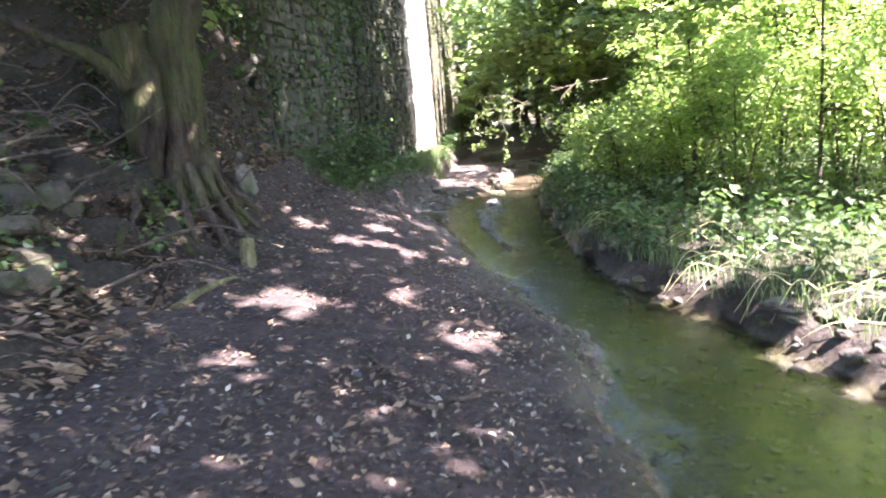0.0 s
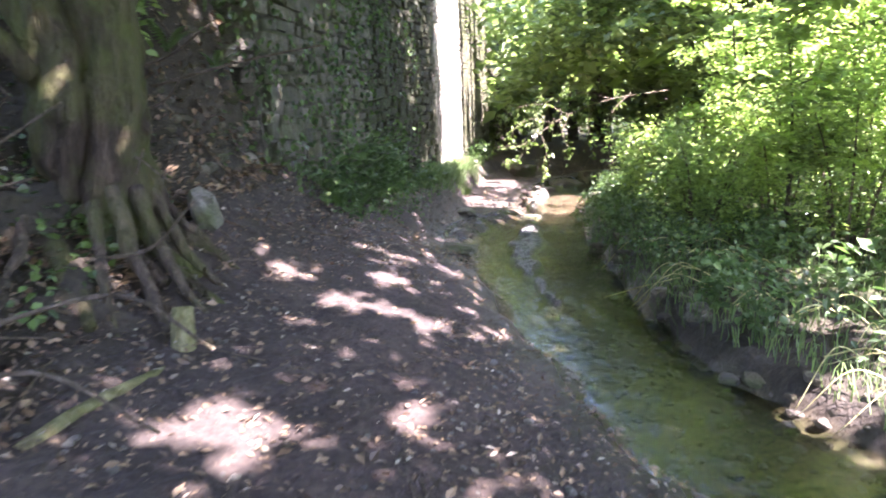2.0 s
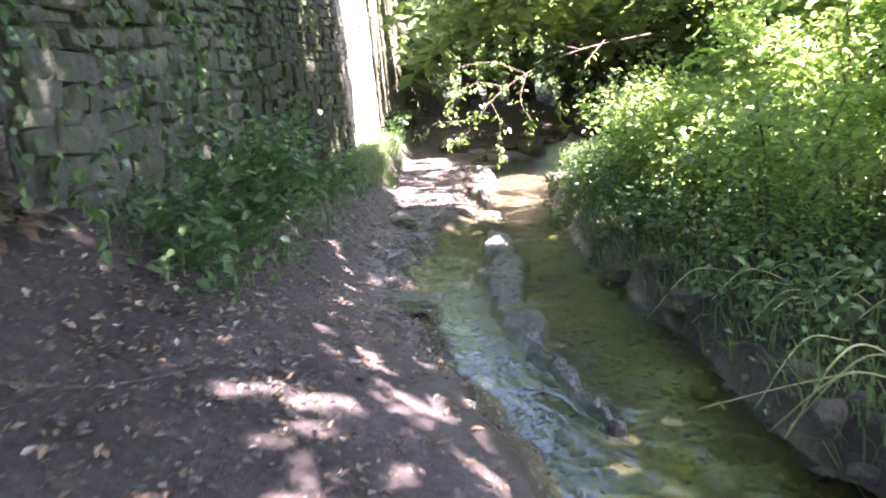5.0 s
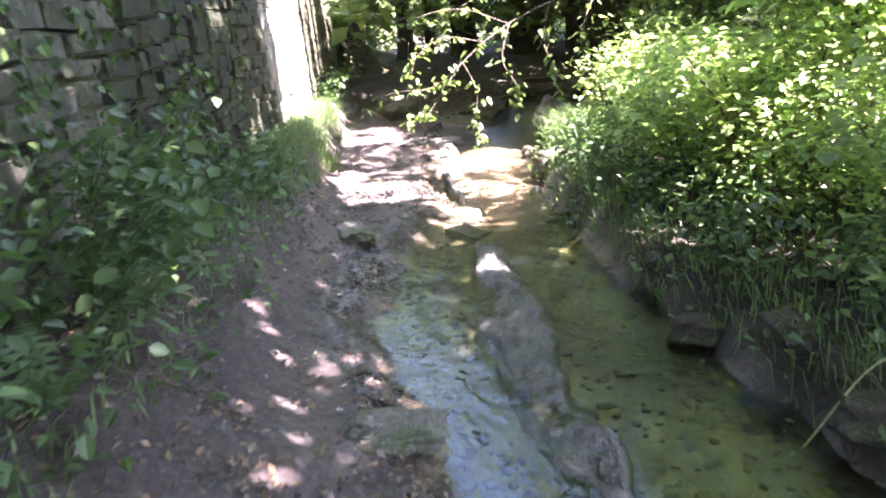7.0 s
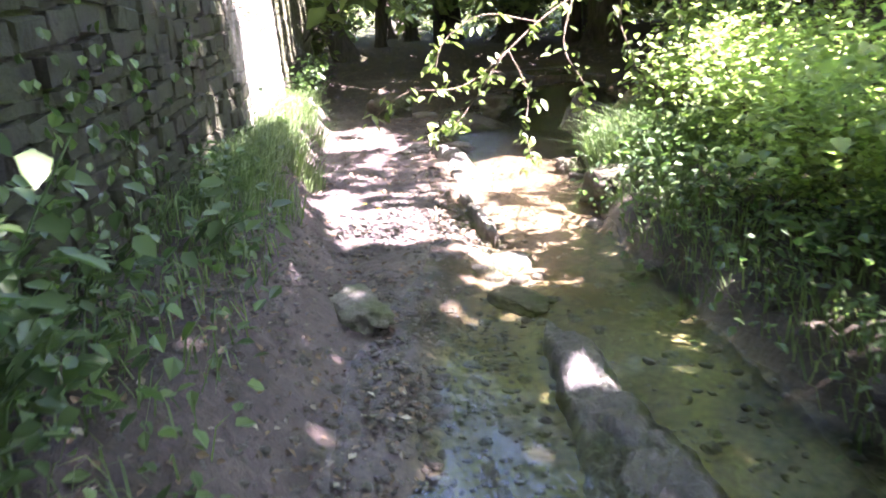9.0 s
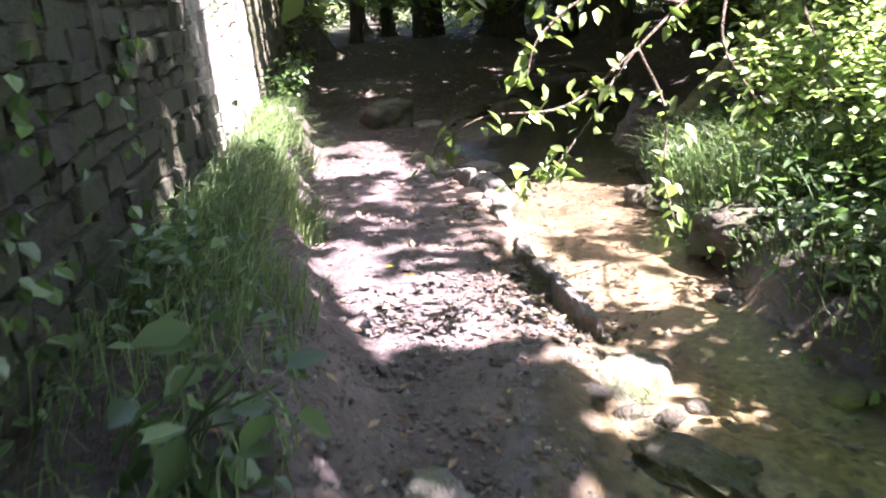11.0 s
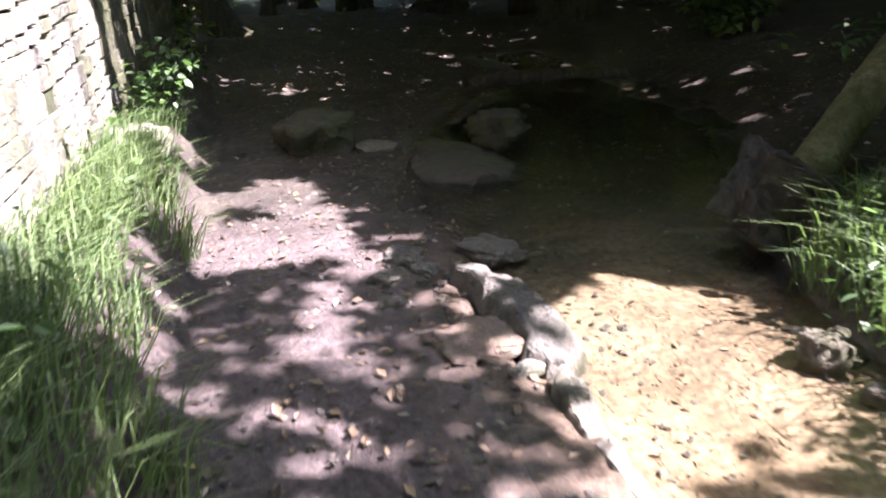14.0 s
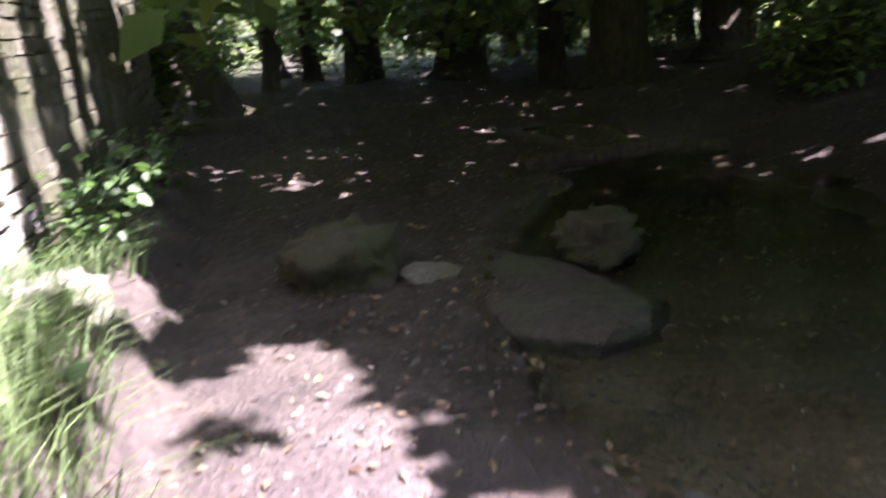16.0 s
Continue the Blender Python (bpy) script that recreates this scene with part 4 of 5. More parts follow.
# long slab in mid stream
def rib(name, ys, left, right, top, foot, mat, label, seed, lip=7.0, rough=1.0, category="rock"):
    """A worn rib of bedrock that runs along y: pitted, stepped on top, its edges uneven."""
    n, V, F = 22, [], []
    for y, a, b, t in zip(ys, left, right, top):
        a += 0.05 * nz(0.3, y, 3.0, 2.0 + seed) + 0.035 * nz(0.7, y, 11.0, 5.0 + seed)
        b += 0.05 * nz(0.9, y, 3.4, 8.0 + seed) + 0.035 * nz(0.1, y, 12.0, 1.0 + seed)
        for k in range(n):
            u = k / (n - 1)
            x = lerp(a, b, u)
            edge = min(1.0, u * lip * 2, (1 - u) * lip) ** 0.6
            steps = 0.02 * math.floor(2.2 * nz(x, y, 1.6, 6.0 + seed) + 0.6)
            z = foot + edge * (t - foot + rough * (steps + 0.022 * nz(x, y, 5.0, 3.0 + seed) + 0.02 * nz(x, y, 14.0, 9.0) + 0.012 * nz(x, y, 30.0, 4.0)))
            V.append((x, y, z))
    for i in range(len(ys) - 1):
        for k in range(n - 1):
            F.append([i * n + k, i * n + k + 1, (i + 1) * n + k + 1, (i + 1) * n + k])
    rim = [i * n for i in range(len(ys))] + [(len(ys) - 1) * n + k for k in range(1, n)] + [i * n + n - 1 for i in range(len(ys) - 2, -1, -1)] + list(range(n - 2, 0, -1))
    m = len(V)
    V += [(V[q][0], V[q][1], foot - 0.1) for q in rim]
    for i in range(len(rim)):
        j = (i + 1) % len(rim)
        F.append([rim[i], rim[j], m + j, m + i])
    return solo(name, (V, F), mat, label, category, shade=False)


ys = np.arange(8.6, 13.3, 0.03)
rib("rock_slab", ys, np.interp(ys, [8.6, 9.9, 10.8, 11.3, 11.8, 12.3, 12.9, 13.3], [0.72, 0.53, 0.47, 0.53, 0.49, 0.66, 0.76, 0.9]),
    np.interp(ys, [8.6, 9.9, 10.3, 10.9, 11.3, 11.8, 12.0, 12.6, 13.0, 13.3], [0.78, 0.68, 0.8, 0.76, 0.88, 1.0, 1.01, 0.98, 1.06, 0.95]),
    np.full(len(ys), -0.072), -0.15, STREAM_SLAB, "long flat grey wet rock slab in the stream", 0.0, 4.5, 1.25)
# broken ledge across the shallows, in three pieces
for y0, y1, seed in ((17.12, 18.2, 3.0), (15.95, 17.06, 6.0), (14.85, 15.9, 9.0)):
    ys = np.arange(y0, y1, 0.025)
    end = np.clip(np.minimum(ys - y0, y1 - ys) / 0.12, 0.15, 1) ** 0.5
    mid = np.interp(ys, [14.8, 15.7, 16.4, 17.0, 17.3, 17.7, 18.2], [1.1, 1.2, 1.27, 1.37, 1.51, 1.52, 1.45])
    half = np.interp(ys, [14.8, 15.7, 16.4, 17.0, 17.2, 17.7, 18.2], [0.05, 0.06, 0.07, 0.09, 0.16, 0.16, 0.1]) * end
    rib("ledge_rock", ys, mid - half, mid + half, np.interp(ys, [14.8, 16.5, 17.0, 17.4, 18.2], [-0.06, -0.04, -0.02, 0.05, 0.0]) - 0.05 * (1 - end), -0.17, LEDGE_ROCK,
        "weathered ledge rock with a mossy shaded side", seed, 3.0, 0.8)
for x, y, l, w, hh, tu, k in ((1.72, 18.42, 0.36, 0.28, 0.1, 30, 17.0), (1.25, 18.45, 0.22, 0.26, 0.13, 60, 18.0), (1.12, 18.22, 0.16, 0.22, 0.1, 20, 19.0), (1.3, 18.25, 0.14, 0.12, 0.1, 50, 20.0), (1.05, 17.95, 0.12, 0.16, 0.08, 5, 21.0)):
    stone("ledge_stone", (x, y, -0.07), (w, l, hh), k, LEDGE_ROCK, "loose weathered stone beside the ledge", tu, 0.1, sub=3, group="loose stones by the ledge")
stone("mossy_block", (1.38, 21.05, 0.08), (0.62, 0.5, 0.46), 31.0, MOSSY_ROCK, "square mossy stone block at the crossing", 12, 0.1, sub=3)
stone("flat_stone", (1.88, 20.95, -0.03), (0.4, 0.3, 0.14), 32.0, LEDGE_ROCK, "small flat grey stone at the crossing", -8, 0.4)
ys = np.arange(19.7, 21.3, 0.03)
end = np.clip(np.minimum(ys - 19.7, 21.3 - ys) / 0.4, 0.1, 1) ** 0.5
rib("rock_slab", ys, 2.32 - 0.5 * end, 2.38 + 0.48 * end, np.full(len(ys), -0.04), -0.15, DARK_SLAB, "broad flat grey slab lying at the crossing", 12.0, 2.2, 0.6)
stone("dark_boulder", (3.0, 20.95, 0.0), (0.55, 0.5, 0.34), 34.0, MOSSY_ROCK, "low dark boulder at the water's edge", 30, 0.08, sub=3)
stone("path_stone", (-0.04, 13.5), (0.3, 0.5, 0.14), 35.0, PALE_ROCK, "pale stone bedded in the path", 15, 0.4, 0.12, sub=3)
stone("path_stone", (-0.11, 10.4), (0.42, 0.26, 0.12), 36.0, PALE_ROCK, "flat pinkish stone bedded in the path", -10, 0.4, 0.15, sub=3)
solo("stump_stub", tube(bend([(-1.40, 5.5, 0.24), (-1.41, 5.54, 0.42), (-1.43, 5.6, 0.60)], 5), taper(0.068, 0.055, 11), 12, 0.3, 0, 3.0), LOG_BARK, "short grey wooden stub standing in the earth", "stub")
stone("grey_stone", (-1.72, 6.85), (0.2, 0.2, 0.36), 38.0, PALE_ROCK, "grey stone leaning on the tree roots", 20, 0.2, 0.25, (15, -15))
stone("sand_stone", (1.05, 14.4), (0.34, 0.48, 0.12), 39.0, PALE_ROCK, "pale sunlit stone in shallow water", -35, 0.4)
for k, (x, y) in enumerate(((0.88, 14.15), (1.0, 14.05), (1.15, 14.1), (0.82, 14.3))):
    stone("dark_pebble", (x, y), (0.13, 0.11, 0.07), 50.0 + k, WET_ROCK, "dark wet stone in the shallows", k * 40, 0.3, group="wet stones in the shallows")
stone("flat_stone", (0.92, 13.75), (0.26, 0.42, 0.1), 41.0, PALE_ROCK, "flat grey stone tilted in the shallows", 25, 0.4, sub=3)
stone("flat_stone", (1.22, 17.42), (0.42, 0.36, 0.07), 42.0, PINK_ROCK, "flat pinkish stone bedded in wet gravel", 15, 0.4, 0.3, sub=3)
stone("white_stone", (1.3, 17.15), (0.17, 0.1, 0.07), 43.0, PALE_ROCK, "small white stone on wet gravel", 10, 0.2)
stone("ledge_stone", (0.05, 20.35), (0.4, 0.5, 0.26), 44.0, PALE_ROCK, "pale square stone at the wall's foot", 10, 0.3, sub=3)
stone("mossy_rock", (2.42, 16.82), (0.22, 0.2, 0.26), 45.0, MOSSY_ROCK, "small mossy rock at the water's edge", 30, 0.2, sub=3)
stone("dark_rock", (2.28, 15.45), (0.42, 0.5, 0.3), 46.0, MOSSY_ROCK, "dark rounded rock under the bushes", 10, 0.2, sub=3)
stone("dark_rock", (1.6, 11.15), (0.26, 0.34, 0.2), 47.0, MOSSY_ROCK, "dark wet rock on the stream bank", 40, 0.3, sub=3)
stone("dark_rock", (1.72, 10.6), (0.22, 0.28, 0.17), 48.0, MOSSY_ROCK, "dark wet rock on the stream bank", 10, 0.25, sub=3)
stone("dark_rock", (1.62, 9.95), (0.26, 0.3, 0.18), 49.0, MOSSY_ROCK, "dark wet rock on the stream bank", 70, 0.25, sub=3)
g = random.Random(4)
for k in range(130):
    y = g.uniform(3.0, 18.5) if k > 75 else g.uniform(3.2, 8.6)
    x = float(np.interp(y, STREAM_Y, STREAM_R)) + g.uniform(-0.12, 0.36)
    s = g.uniform(0.05, 0.15)
    stone("bank_stone", (x, y), (s * g.uniform(0.8, 1.4), s, s * g.uniform(0.4, 0.7)), 60.0 + k, DARK_SLAB if k % 3 else MOSSY_ROCK, "dark angular stone on the stream's edge", g.uniform(0, 360), 0.2, 0.3, (g.uniform(-15, 15), g.uniform(-15, 15)), group="stones along the stream's edge")

for k in range(110):
    x, y = g.uniform(-3.9, -1.9), g.uniform(7.3, 8.95)
    s = g.uniform(0.05, 0.13) * (1.6 if y > 8.5 else 0.9)
    stone("rubble_stone", (x, y), (s * g.uniform(0.8, 1.5), s, s * g.uniform(0.5, 0.9)), 130.0 + k, MOSSY_ROCK if k % 2 else WALL_STONE, "fallen wall stone lying on the dark bank", g.uniform(0, 360), 0.15, 0.35, (g.uniform(-25, 25), g.uniform(-25, 25)), group="rubble on the bank")
for k in range(16):
    x, y = g.uniform(-3.4, -2.0), g.uniform(4.0, 5.9)
    w = g.uniform(0.14, 0.34)
    stone("mossy_stone", (x, y), (w, w * g.uniform(0.7, 1.1), w * g.uniform(0.5, 0.8)), 300.0 + k, MOSSY_ROCK, "mossy stone half sunk in the dark bank", g.uniform(0, 360), 0.1, 0.4, (g.uniform(-20, 20), g.uniform(-20, 20)), group="mossy stones on the bank", sub=3 if k < 6 else 2)
# log and cut block beside the water
logt = thing("fallen_log", (3.6, 18.2, h1(3.6, 18.2)), "pale mossy fallen log leaning on the bank", "log")
limb_of(logt, "trunk", [(3.45, 18.06, 0.08), (4.0, 18.24, 0.47), (4.6, 18.43, 0.85), (5.12, 18.6, 1.17)], 0.13, 0.12, LOG_BARK, 6, 14, 0.08)
bm = bmesh.new()
bmesh.ops.create_cube(bm, size=1.0)
bmesh.ops.bevel(bm, geom=bm.edges[:], offset=0.05, segments=2, affect="EDGES")
bmesh.ops.subdivide_edges(bm, edges=[e for e in bm.edges if e.calc_length() > 0.3], cuts=9, use_grid_fill=True)
for v in bm.verts:
    c = v.co
    k = 0.08 * nz(c.x * 1.5 + c.z, c.y * 1.5 - c.z * 0.7, 2.6, 4.0) + 0.05 * nz(c.x + c.y * 0.6, c.z - c.y * 0.5, 8.0, 7.0)
    top = 1.0 + 0.1 * c.x * (c.z > 0) - 0.18 * max(0.0, -c.z) * (c.x < 0)
    v.co = Vector((c.x * 0.74 * top, c.y * 0.3, c.z * 0.42)) + c.normalized() * k
block_mesh = bpy.data.meshes.new("mossy_block")
bm.to_mesh(block_mesh)
bm.free()
block_mesh.materials.append(DARK_SLAB)
mossy_block = new("mossy_block", block_mesh)
mossy_block.matrix_world = pose(3.17, 17.8, 0.13, 0, 29, -18)
tagged(mossy_block, "dark tilted square block with a mossy top edge", "stone")


old_log = thing("fallen_log", (4.5, 23.0, h1(4.5, 23.0)), "dark rotting log lying on the wood's floor", "log")
limb_of(old_log, "trunk", [(3.7, 23.4, 0.04), (4.3, 23.1, 0.1), (4.9, 22.85, 0.13), (5.5, 22.7, 0.1)], 0.1, 0.06, BARK_DARK, 6, 12, 0.55, 0, 4.0)


# ---- ground plants ----
def scatter(n, x0, x1, y0, y1, seed, keep=None, lift=0.0):
    g = np.random.default_rng(seed)
    x, y = g.uniform(x0, x1, n), g.uniform(y0, y1, n)
    if keep is not None:
        k = keep(x, y, g)
        x, y = x[k], y[k]
    return np.stack([x, y, height(x, y) + lift], 1)


def sr_(y):
    return np.interp(y, STREAM_Y, STREAM_R)


def sl_(y):
    return np.interp(y, STREAM_Y, STREAM_L)


# grass of the far bank
P = scatter(26000, 1.3, 6.0, 2.0, 17.5, 1, lambda x, y, g: (x > sr_(y) + np.interp(y, [7.5, 9], [0.16, 0.06])) & (g.random(len(x)) < 0.25 + 0.75 * np.exp(-(x - sr_(y)) / 1.2)))
solo("grass", blades(P, 0.19, 1, 0.008, 0.7), GRASS, "green grass and weeds on the stream bank", "grass", kind="stuff", shade=False)
# low herbs of the far bank
P = scatter(9000, 1.5, 6.5, 3.0, 17.5, 2, lambda x, y, g: (x > sr_(y) + np.interp(y, [7.5, 9], [0.35, 0.25])), 0.0)
P[:, 2] += np.random.default_rng(2).uniform(0.05, 0.34, len(P))
solo("herbs", leaves(P, 0.075, 2, 0.6, 0.2, 0.7), LEAF_HERB, "low nettles and broad-leaved weeds on the bank", "weeds", kind="stuff", shade=False)
# grass that hangs over the water's edge
P = scatter(9000, 0.9, 3.6, 7.5, 17.2, 21, lambda x, y, g: (np.abs(x - sr_(y) - 0.26) < 0.16) & (g.random(len(x)) < 0.7))
solo("grass", blades(P, 0.19, 21, 0.006, 0.8, (-0.55, -0.15, 0)), GRASS, "long grass hanging over the stream's edge", "grass", kind="stuff", shade=False)
P = scatter(5000, 0.9, 4.2, 8.5, 17.0, 22, lambda x, y, g: (x > sr_(y) + 0.0) & (x < sr_(y) + 0.8))
P[:, 2] += np.random.default_rng(22).uniform(0.02, 0.5, len(P)) * np.interp(P[:, 1], [11, 13.5], [1, 0.6])
P[:, 0] -= np.random.default_rng(23).uniform(0.0, 0.2, len(P))
solo("herbs", leaves(P, 0.055, 22, 0.6, 0.4, 0.6), LEAF_HERB, "leafy weeds leaning over the stream's edge", "weeds", kind="stuff", shade=False)
# undergrowth of the far wood
P = scatter(7000, -6, 26, 33.0, 60.0, 25, lambda x, y, g: np.abs(x - np.interp(y, [33, 45, 60], [3.2, 6.0, 13.7])) > 1.1)
P[:, 2] += np.random.default_rng(25).uniform(0.05, 0.5, len(P))
solo("undergrowth", leaves(P, 0.2, 25, 0.6, 0.3, 0.6, broad=False), LEAF_WOOD, "green undergrowth in the far wood", "undergrowth", kind="stuff", shade=False)
# tall grass by the tilted block
P = scatter(3800, 2.2, 3.9, 15.6, 17.6, 51, lambda x, y, g: (x > sr_(y) + 0.05) & (np.hypot(x - 3.1, (y - 17.8)) > 0.35))
solo("grass", blades(P, 0.42, 51, 0.008, 0.75, (-0.25, -0.15, 0)), GRASS, "tall arching grass on the stream bank", "grass", kind="stuff", shade=False)
# grass and herbs at the wall's foot
P = scatter(26000, -1.6, 0.6, 13.6, 21.5, 3, lambda x, y, g: (x > wall_x(y) - 0.02) & (x < wall_x(y) + np.interp(y, [17, 18.5, 20], [0.58, 0.55, 0.42]) + 0.12 * np.sin(y * 2.7) + 0.07 * np.sin(y * 6.1)) & (g.random(len(x)) < np.interp(y, [13.6, 15, 16, 20.5, 21.5], [0.1, 0.5, 1, 1, 0.2])))
solo("grass", blades(P, 0.28, 3, 0.007, 0.75, (0.35, -0.1, 0)), GRASS, "long bright grass at the foot of the wall", "grass", kind="stuff", shade=False)
P = scatter(7000, -2.0, 0.4, 8.9, 23.0, 4, lambda x, y, g: (x > wall_x(y)) & (x < wall_x(y) + np.interp(y, [9, 11, 13, 15, 24], [0.75, 0.85, 0.85, 0.6, 0.4])) & (g.random(len(x)) < np.interp(y, [11.8, 12.6, 14.2, 15.2], [1, 0.4, 0.4, 0.22])))
P[:, 2] += np.abs(np.random.default_rng(4).normal(0, 0.17, len(P)))
solo("herbs", leaves(P, 0.07, 4, 0.62, 0.25, 0.65), LEAF_HERB, "nettles and herbs along the wall's foot", "weeds", kind="stuff", shade=False)
P = scatter(3500, -1.8, 0.4, 9.0, 15.0, 14, lambda x, y, g: (x > wall_x(y)) & (x < wall_x(y) + 0.75))
solo("grass", blades(P, 0.16, 14, 0.007, 0.8), GRASS, "thin shaded grass along the wall's foot", "grass", kind="stuff", shade=False)
# ivy on the wall
g = np.random.default_rng(8)
C = np.stack([g.uniform(9.0, 15.5, 90), g.uniform(0.6, 4.2, 90)], 1)
k = g.integers(0, 90, 1800)
S = C[k] + g.normal(0, 1, (1800, 2)) * np.array([0.16, 0.35])
S = S[(S[:, 0] > 8.9) & (S[:, 1] > 0.5) & (S[:, 1] < 4.6)]
P = np.array([wall_frame(a, b, 0.07 + abs(c)) for (a, b), c in zip(S, g.normal(0, 0.03, len(S)))])
solo("ivy", leaves(P, 0.055, 9, 0.85, 0.9, 0.1, along=np.array([0.2, 0, -0.5])), LEAF_IVY, "ivy and small plants growing on the wall", "ivy", kind="stuff", shade=False)
P = scatter(9000, -5.2, -1.9, 4.2, 8.8, 31, lambda x, y, g: g.random(len(x)) < 0.4 + 0.6 * np.sin(x * 3.1 + y * 2.3), 0.05)
solo("ivy", leaves(P, 0.055, 31, 0.85, 0.3, 0.5), LEAF_IVY, "ivy creeping over the dark bank", "ivy", kind="stuff", shade=False)
P = scatter(9000, 2.5, 16, -6.0, 22.0, 32, lambda x, y, g: (x > sr_(y) + 1.5))
P[:, 2] += np.random.default_rng(32).uniform(0.02, 0.4, len(P))
solo("undergrowth", leaves(P, 0.14, 32, 0.6, 0.3, 0.6, broad=False), LEAF_HERB, "green undergrowth behind the bushes", "undergrowth", kind="stuff", shade=False)
P = scatter(1000, -3.5, 0.2, 2.0, 9.0, 33, lambda x, y, g: x < sl_(y) - 0.2, 0.02)
solo("leaf_litter", leaves(P, 0.06, 33, 0.5, 0.0, 0.6, broad=False), LITTER, "curled brown dead leaves and bark bits", "leaves", kind="stuff", shade=False)
g = np.random.default_rng(41)
C = np.stack([g.uniform(-3.6, -1.75, 34), g.uniform(0.5, 4.2, 34)], 1)
S = C[g.integers(0, 34, 1500)] + g.normal(0, 1, (1500, 2)) * np.array([0.13, 0.24])
P = np.array([(a, WALL_Y0 - 0.06 - abs(c), b) for (a, b), c in zip(S, g.normal(0, 0.06, 1500))])
solo("ivy", leaves(P, 0.06, 41, 0.8, 0.9, 0.1, along=np.array([0.1, -0.3, -0.5])), LEAF_IVY, "dark ivy hanging over the wall's end", "ivy", kind="stuff", shade=False)
# litter: dead leaves and stones on the ground
P = scatter(2200, -0.4, 7.0, 13.0, 27.0, 73, lambda x, y, g: (x > wall_x(y) + 0.2), 0.015)
solo("leaf_litter", leaves(P, 0.036, 73, 0.55, 0.15, 0.75, broad=False), PALE_LITTER, "pale dead leaves and chips on dark damp ground", "leaves", kind="stuff", shade=False)
P = scatter(2800, -4.6, 1.6, 1.5, 13.0, 71, lambda x, y, g: (x < sl_(y) - 0.05) & ((y < 8.7) | (x > wall_x(y) + 0.1)), 0.015)
solo("leaf_litter", leaves(P, 0.046, 71, 0.55, 0.15, 0.75, broad=False), PALE_LITTER, "pale grey dead leaves and chips on the path", "leaves", kind="stuff", shade=False)
P = scatter(5200, -4.8, -1.7, 3.2, 8.9, 72, None, 0.03)
solo("leaf_litter", leaves(P, 0.07, 72, 0.5, 0.25, 0.6, broad=False), LITTER, "dead leaves and debris on the dark bank", "leaves", kind="stuff", shade=False)
P = scatter(24000, -5.5, 1.6, 1.5, 13.0, 5, lambda x, y, g: (x < sl_(y) - 0.05) & ((y < 8.7) | (x > wall_x(y) + 0.1)), 0.012)
solo("leaf_litter", leaves(P, 0.038, 5, 0.55, 0.0, 0.75, broad=False), LITTER, "brown dead leaves scattered on the path", "leaves", kind="stuff", shade=False)
P = scatter(16000, -0.6, 9.0, 13.0, 34.0, 6, lambda x, y, g: (x > wall_x(y) + 0.2) & (g.random(len(x)) < np.interp(y, [13, 20, 34], [1, 0.9, 0.4]) * np.where((x > sl_(y)) & (y < 19.5), 0.15, 1.0)), 0.012)
solo("leaf_litter", leaves(P, 0.05, 6, 0.55, 0.0, 0.75, broad=False), LITTER, "brown dead leaves on damp ground", "leaves", kind="stuff", shade=False)
def pebbles(P, lo, hi, seed, mat, label):
    g = random.Random(seed)
    shapes = [rock((1, 1, 0.6), seed + k, 0.2, 1) for k in range(6)]
    out = []
    for p in P:
        s = lo + (hi - lo) * g.random() ** 2.2
        out.append(moved(shapes[g.randrange(6)], pose(p[0], p[1], p[2], g.uniform(-20, 20), g.uniform(-20, 20), g.uniform(0, 360)) @ Matrix.Diagonal((s * g.uniform(0.7, 1.4), s, s * 0.8, 1))))
    solo("pebbles", join(*out), mat, label, "pebbles", kind="stuff", shade=False)


P = scatter(2600, -1.9, 1.5, 1.6, 12.0, 15, lambda x, y, g: (x < sl_(y) + 0.1) & ((y < 8.7) | (x > wall_x(y) + 0.3)), 0.003)
pebbles(P, 0.012, 0.05, 3, LEDGE_ROCK, "small pale stones trodden into the path")
P = scatter(4500, -0.6, 2.4, 11.0, 20.5, 16, lambda x, y, g: (x > wall_x(y) + 0.4) & (x < sl_(y) + 0.5), 0.003)
pebbles(P, 0.008, 0.045, 4, WET_ROCK, "wet gravel on the path beside the stream")
P = scatter(5200, -1.0, 1.2, 8.0, 16.0, 18, lambda x, y, g: (x > wall_x(y) + 0.5) & (x < sl_(y) + 0.2), 0.003)
pebbles(P, 0.008, 0.05, 6, LEDGE_ROCK, "grey stones and clods trodden into the mud")
P = scatter(5000, -0.9, 1.3, 7.5, 16.5, 19, lambda x, y, g: (x > wall_x(y) + 0.6) & (x < sl_(y) + 0.25), 0.003)
pebbles(P, 0.01, 0.045, 7, WET_ROCK, "dark clods and wet chips on the muddy path")
P = scatter(3000, 0.0, 2.6, 3.0, 14.0, 17, lambda x, y, g: (x > sl_(y) - 0.1) & (x < sr_(y) + 0.1), 0.0)
pebbles(P, 0.02, 0.09, 5, WET_ROCK, "dark pebbles in the stream bed")

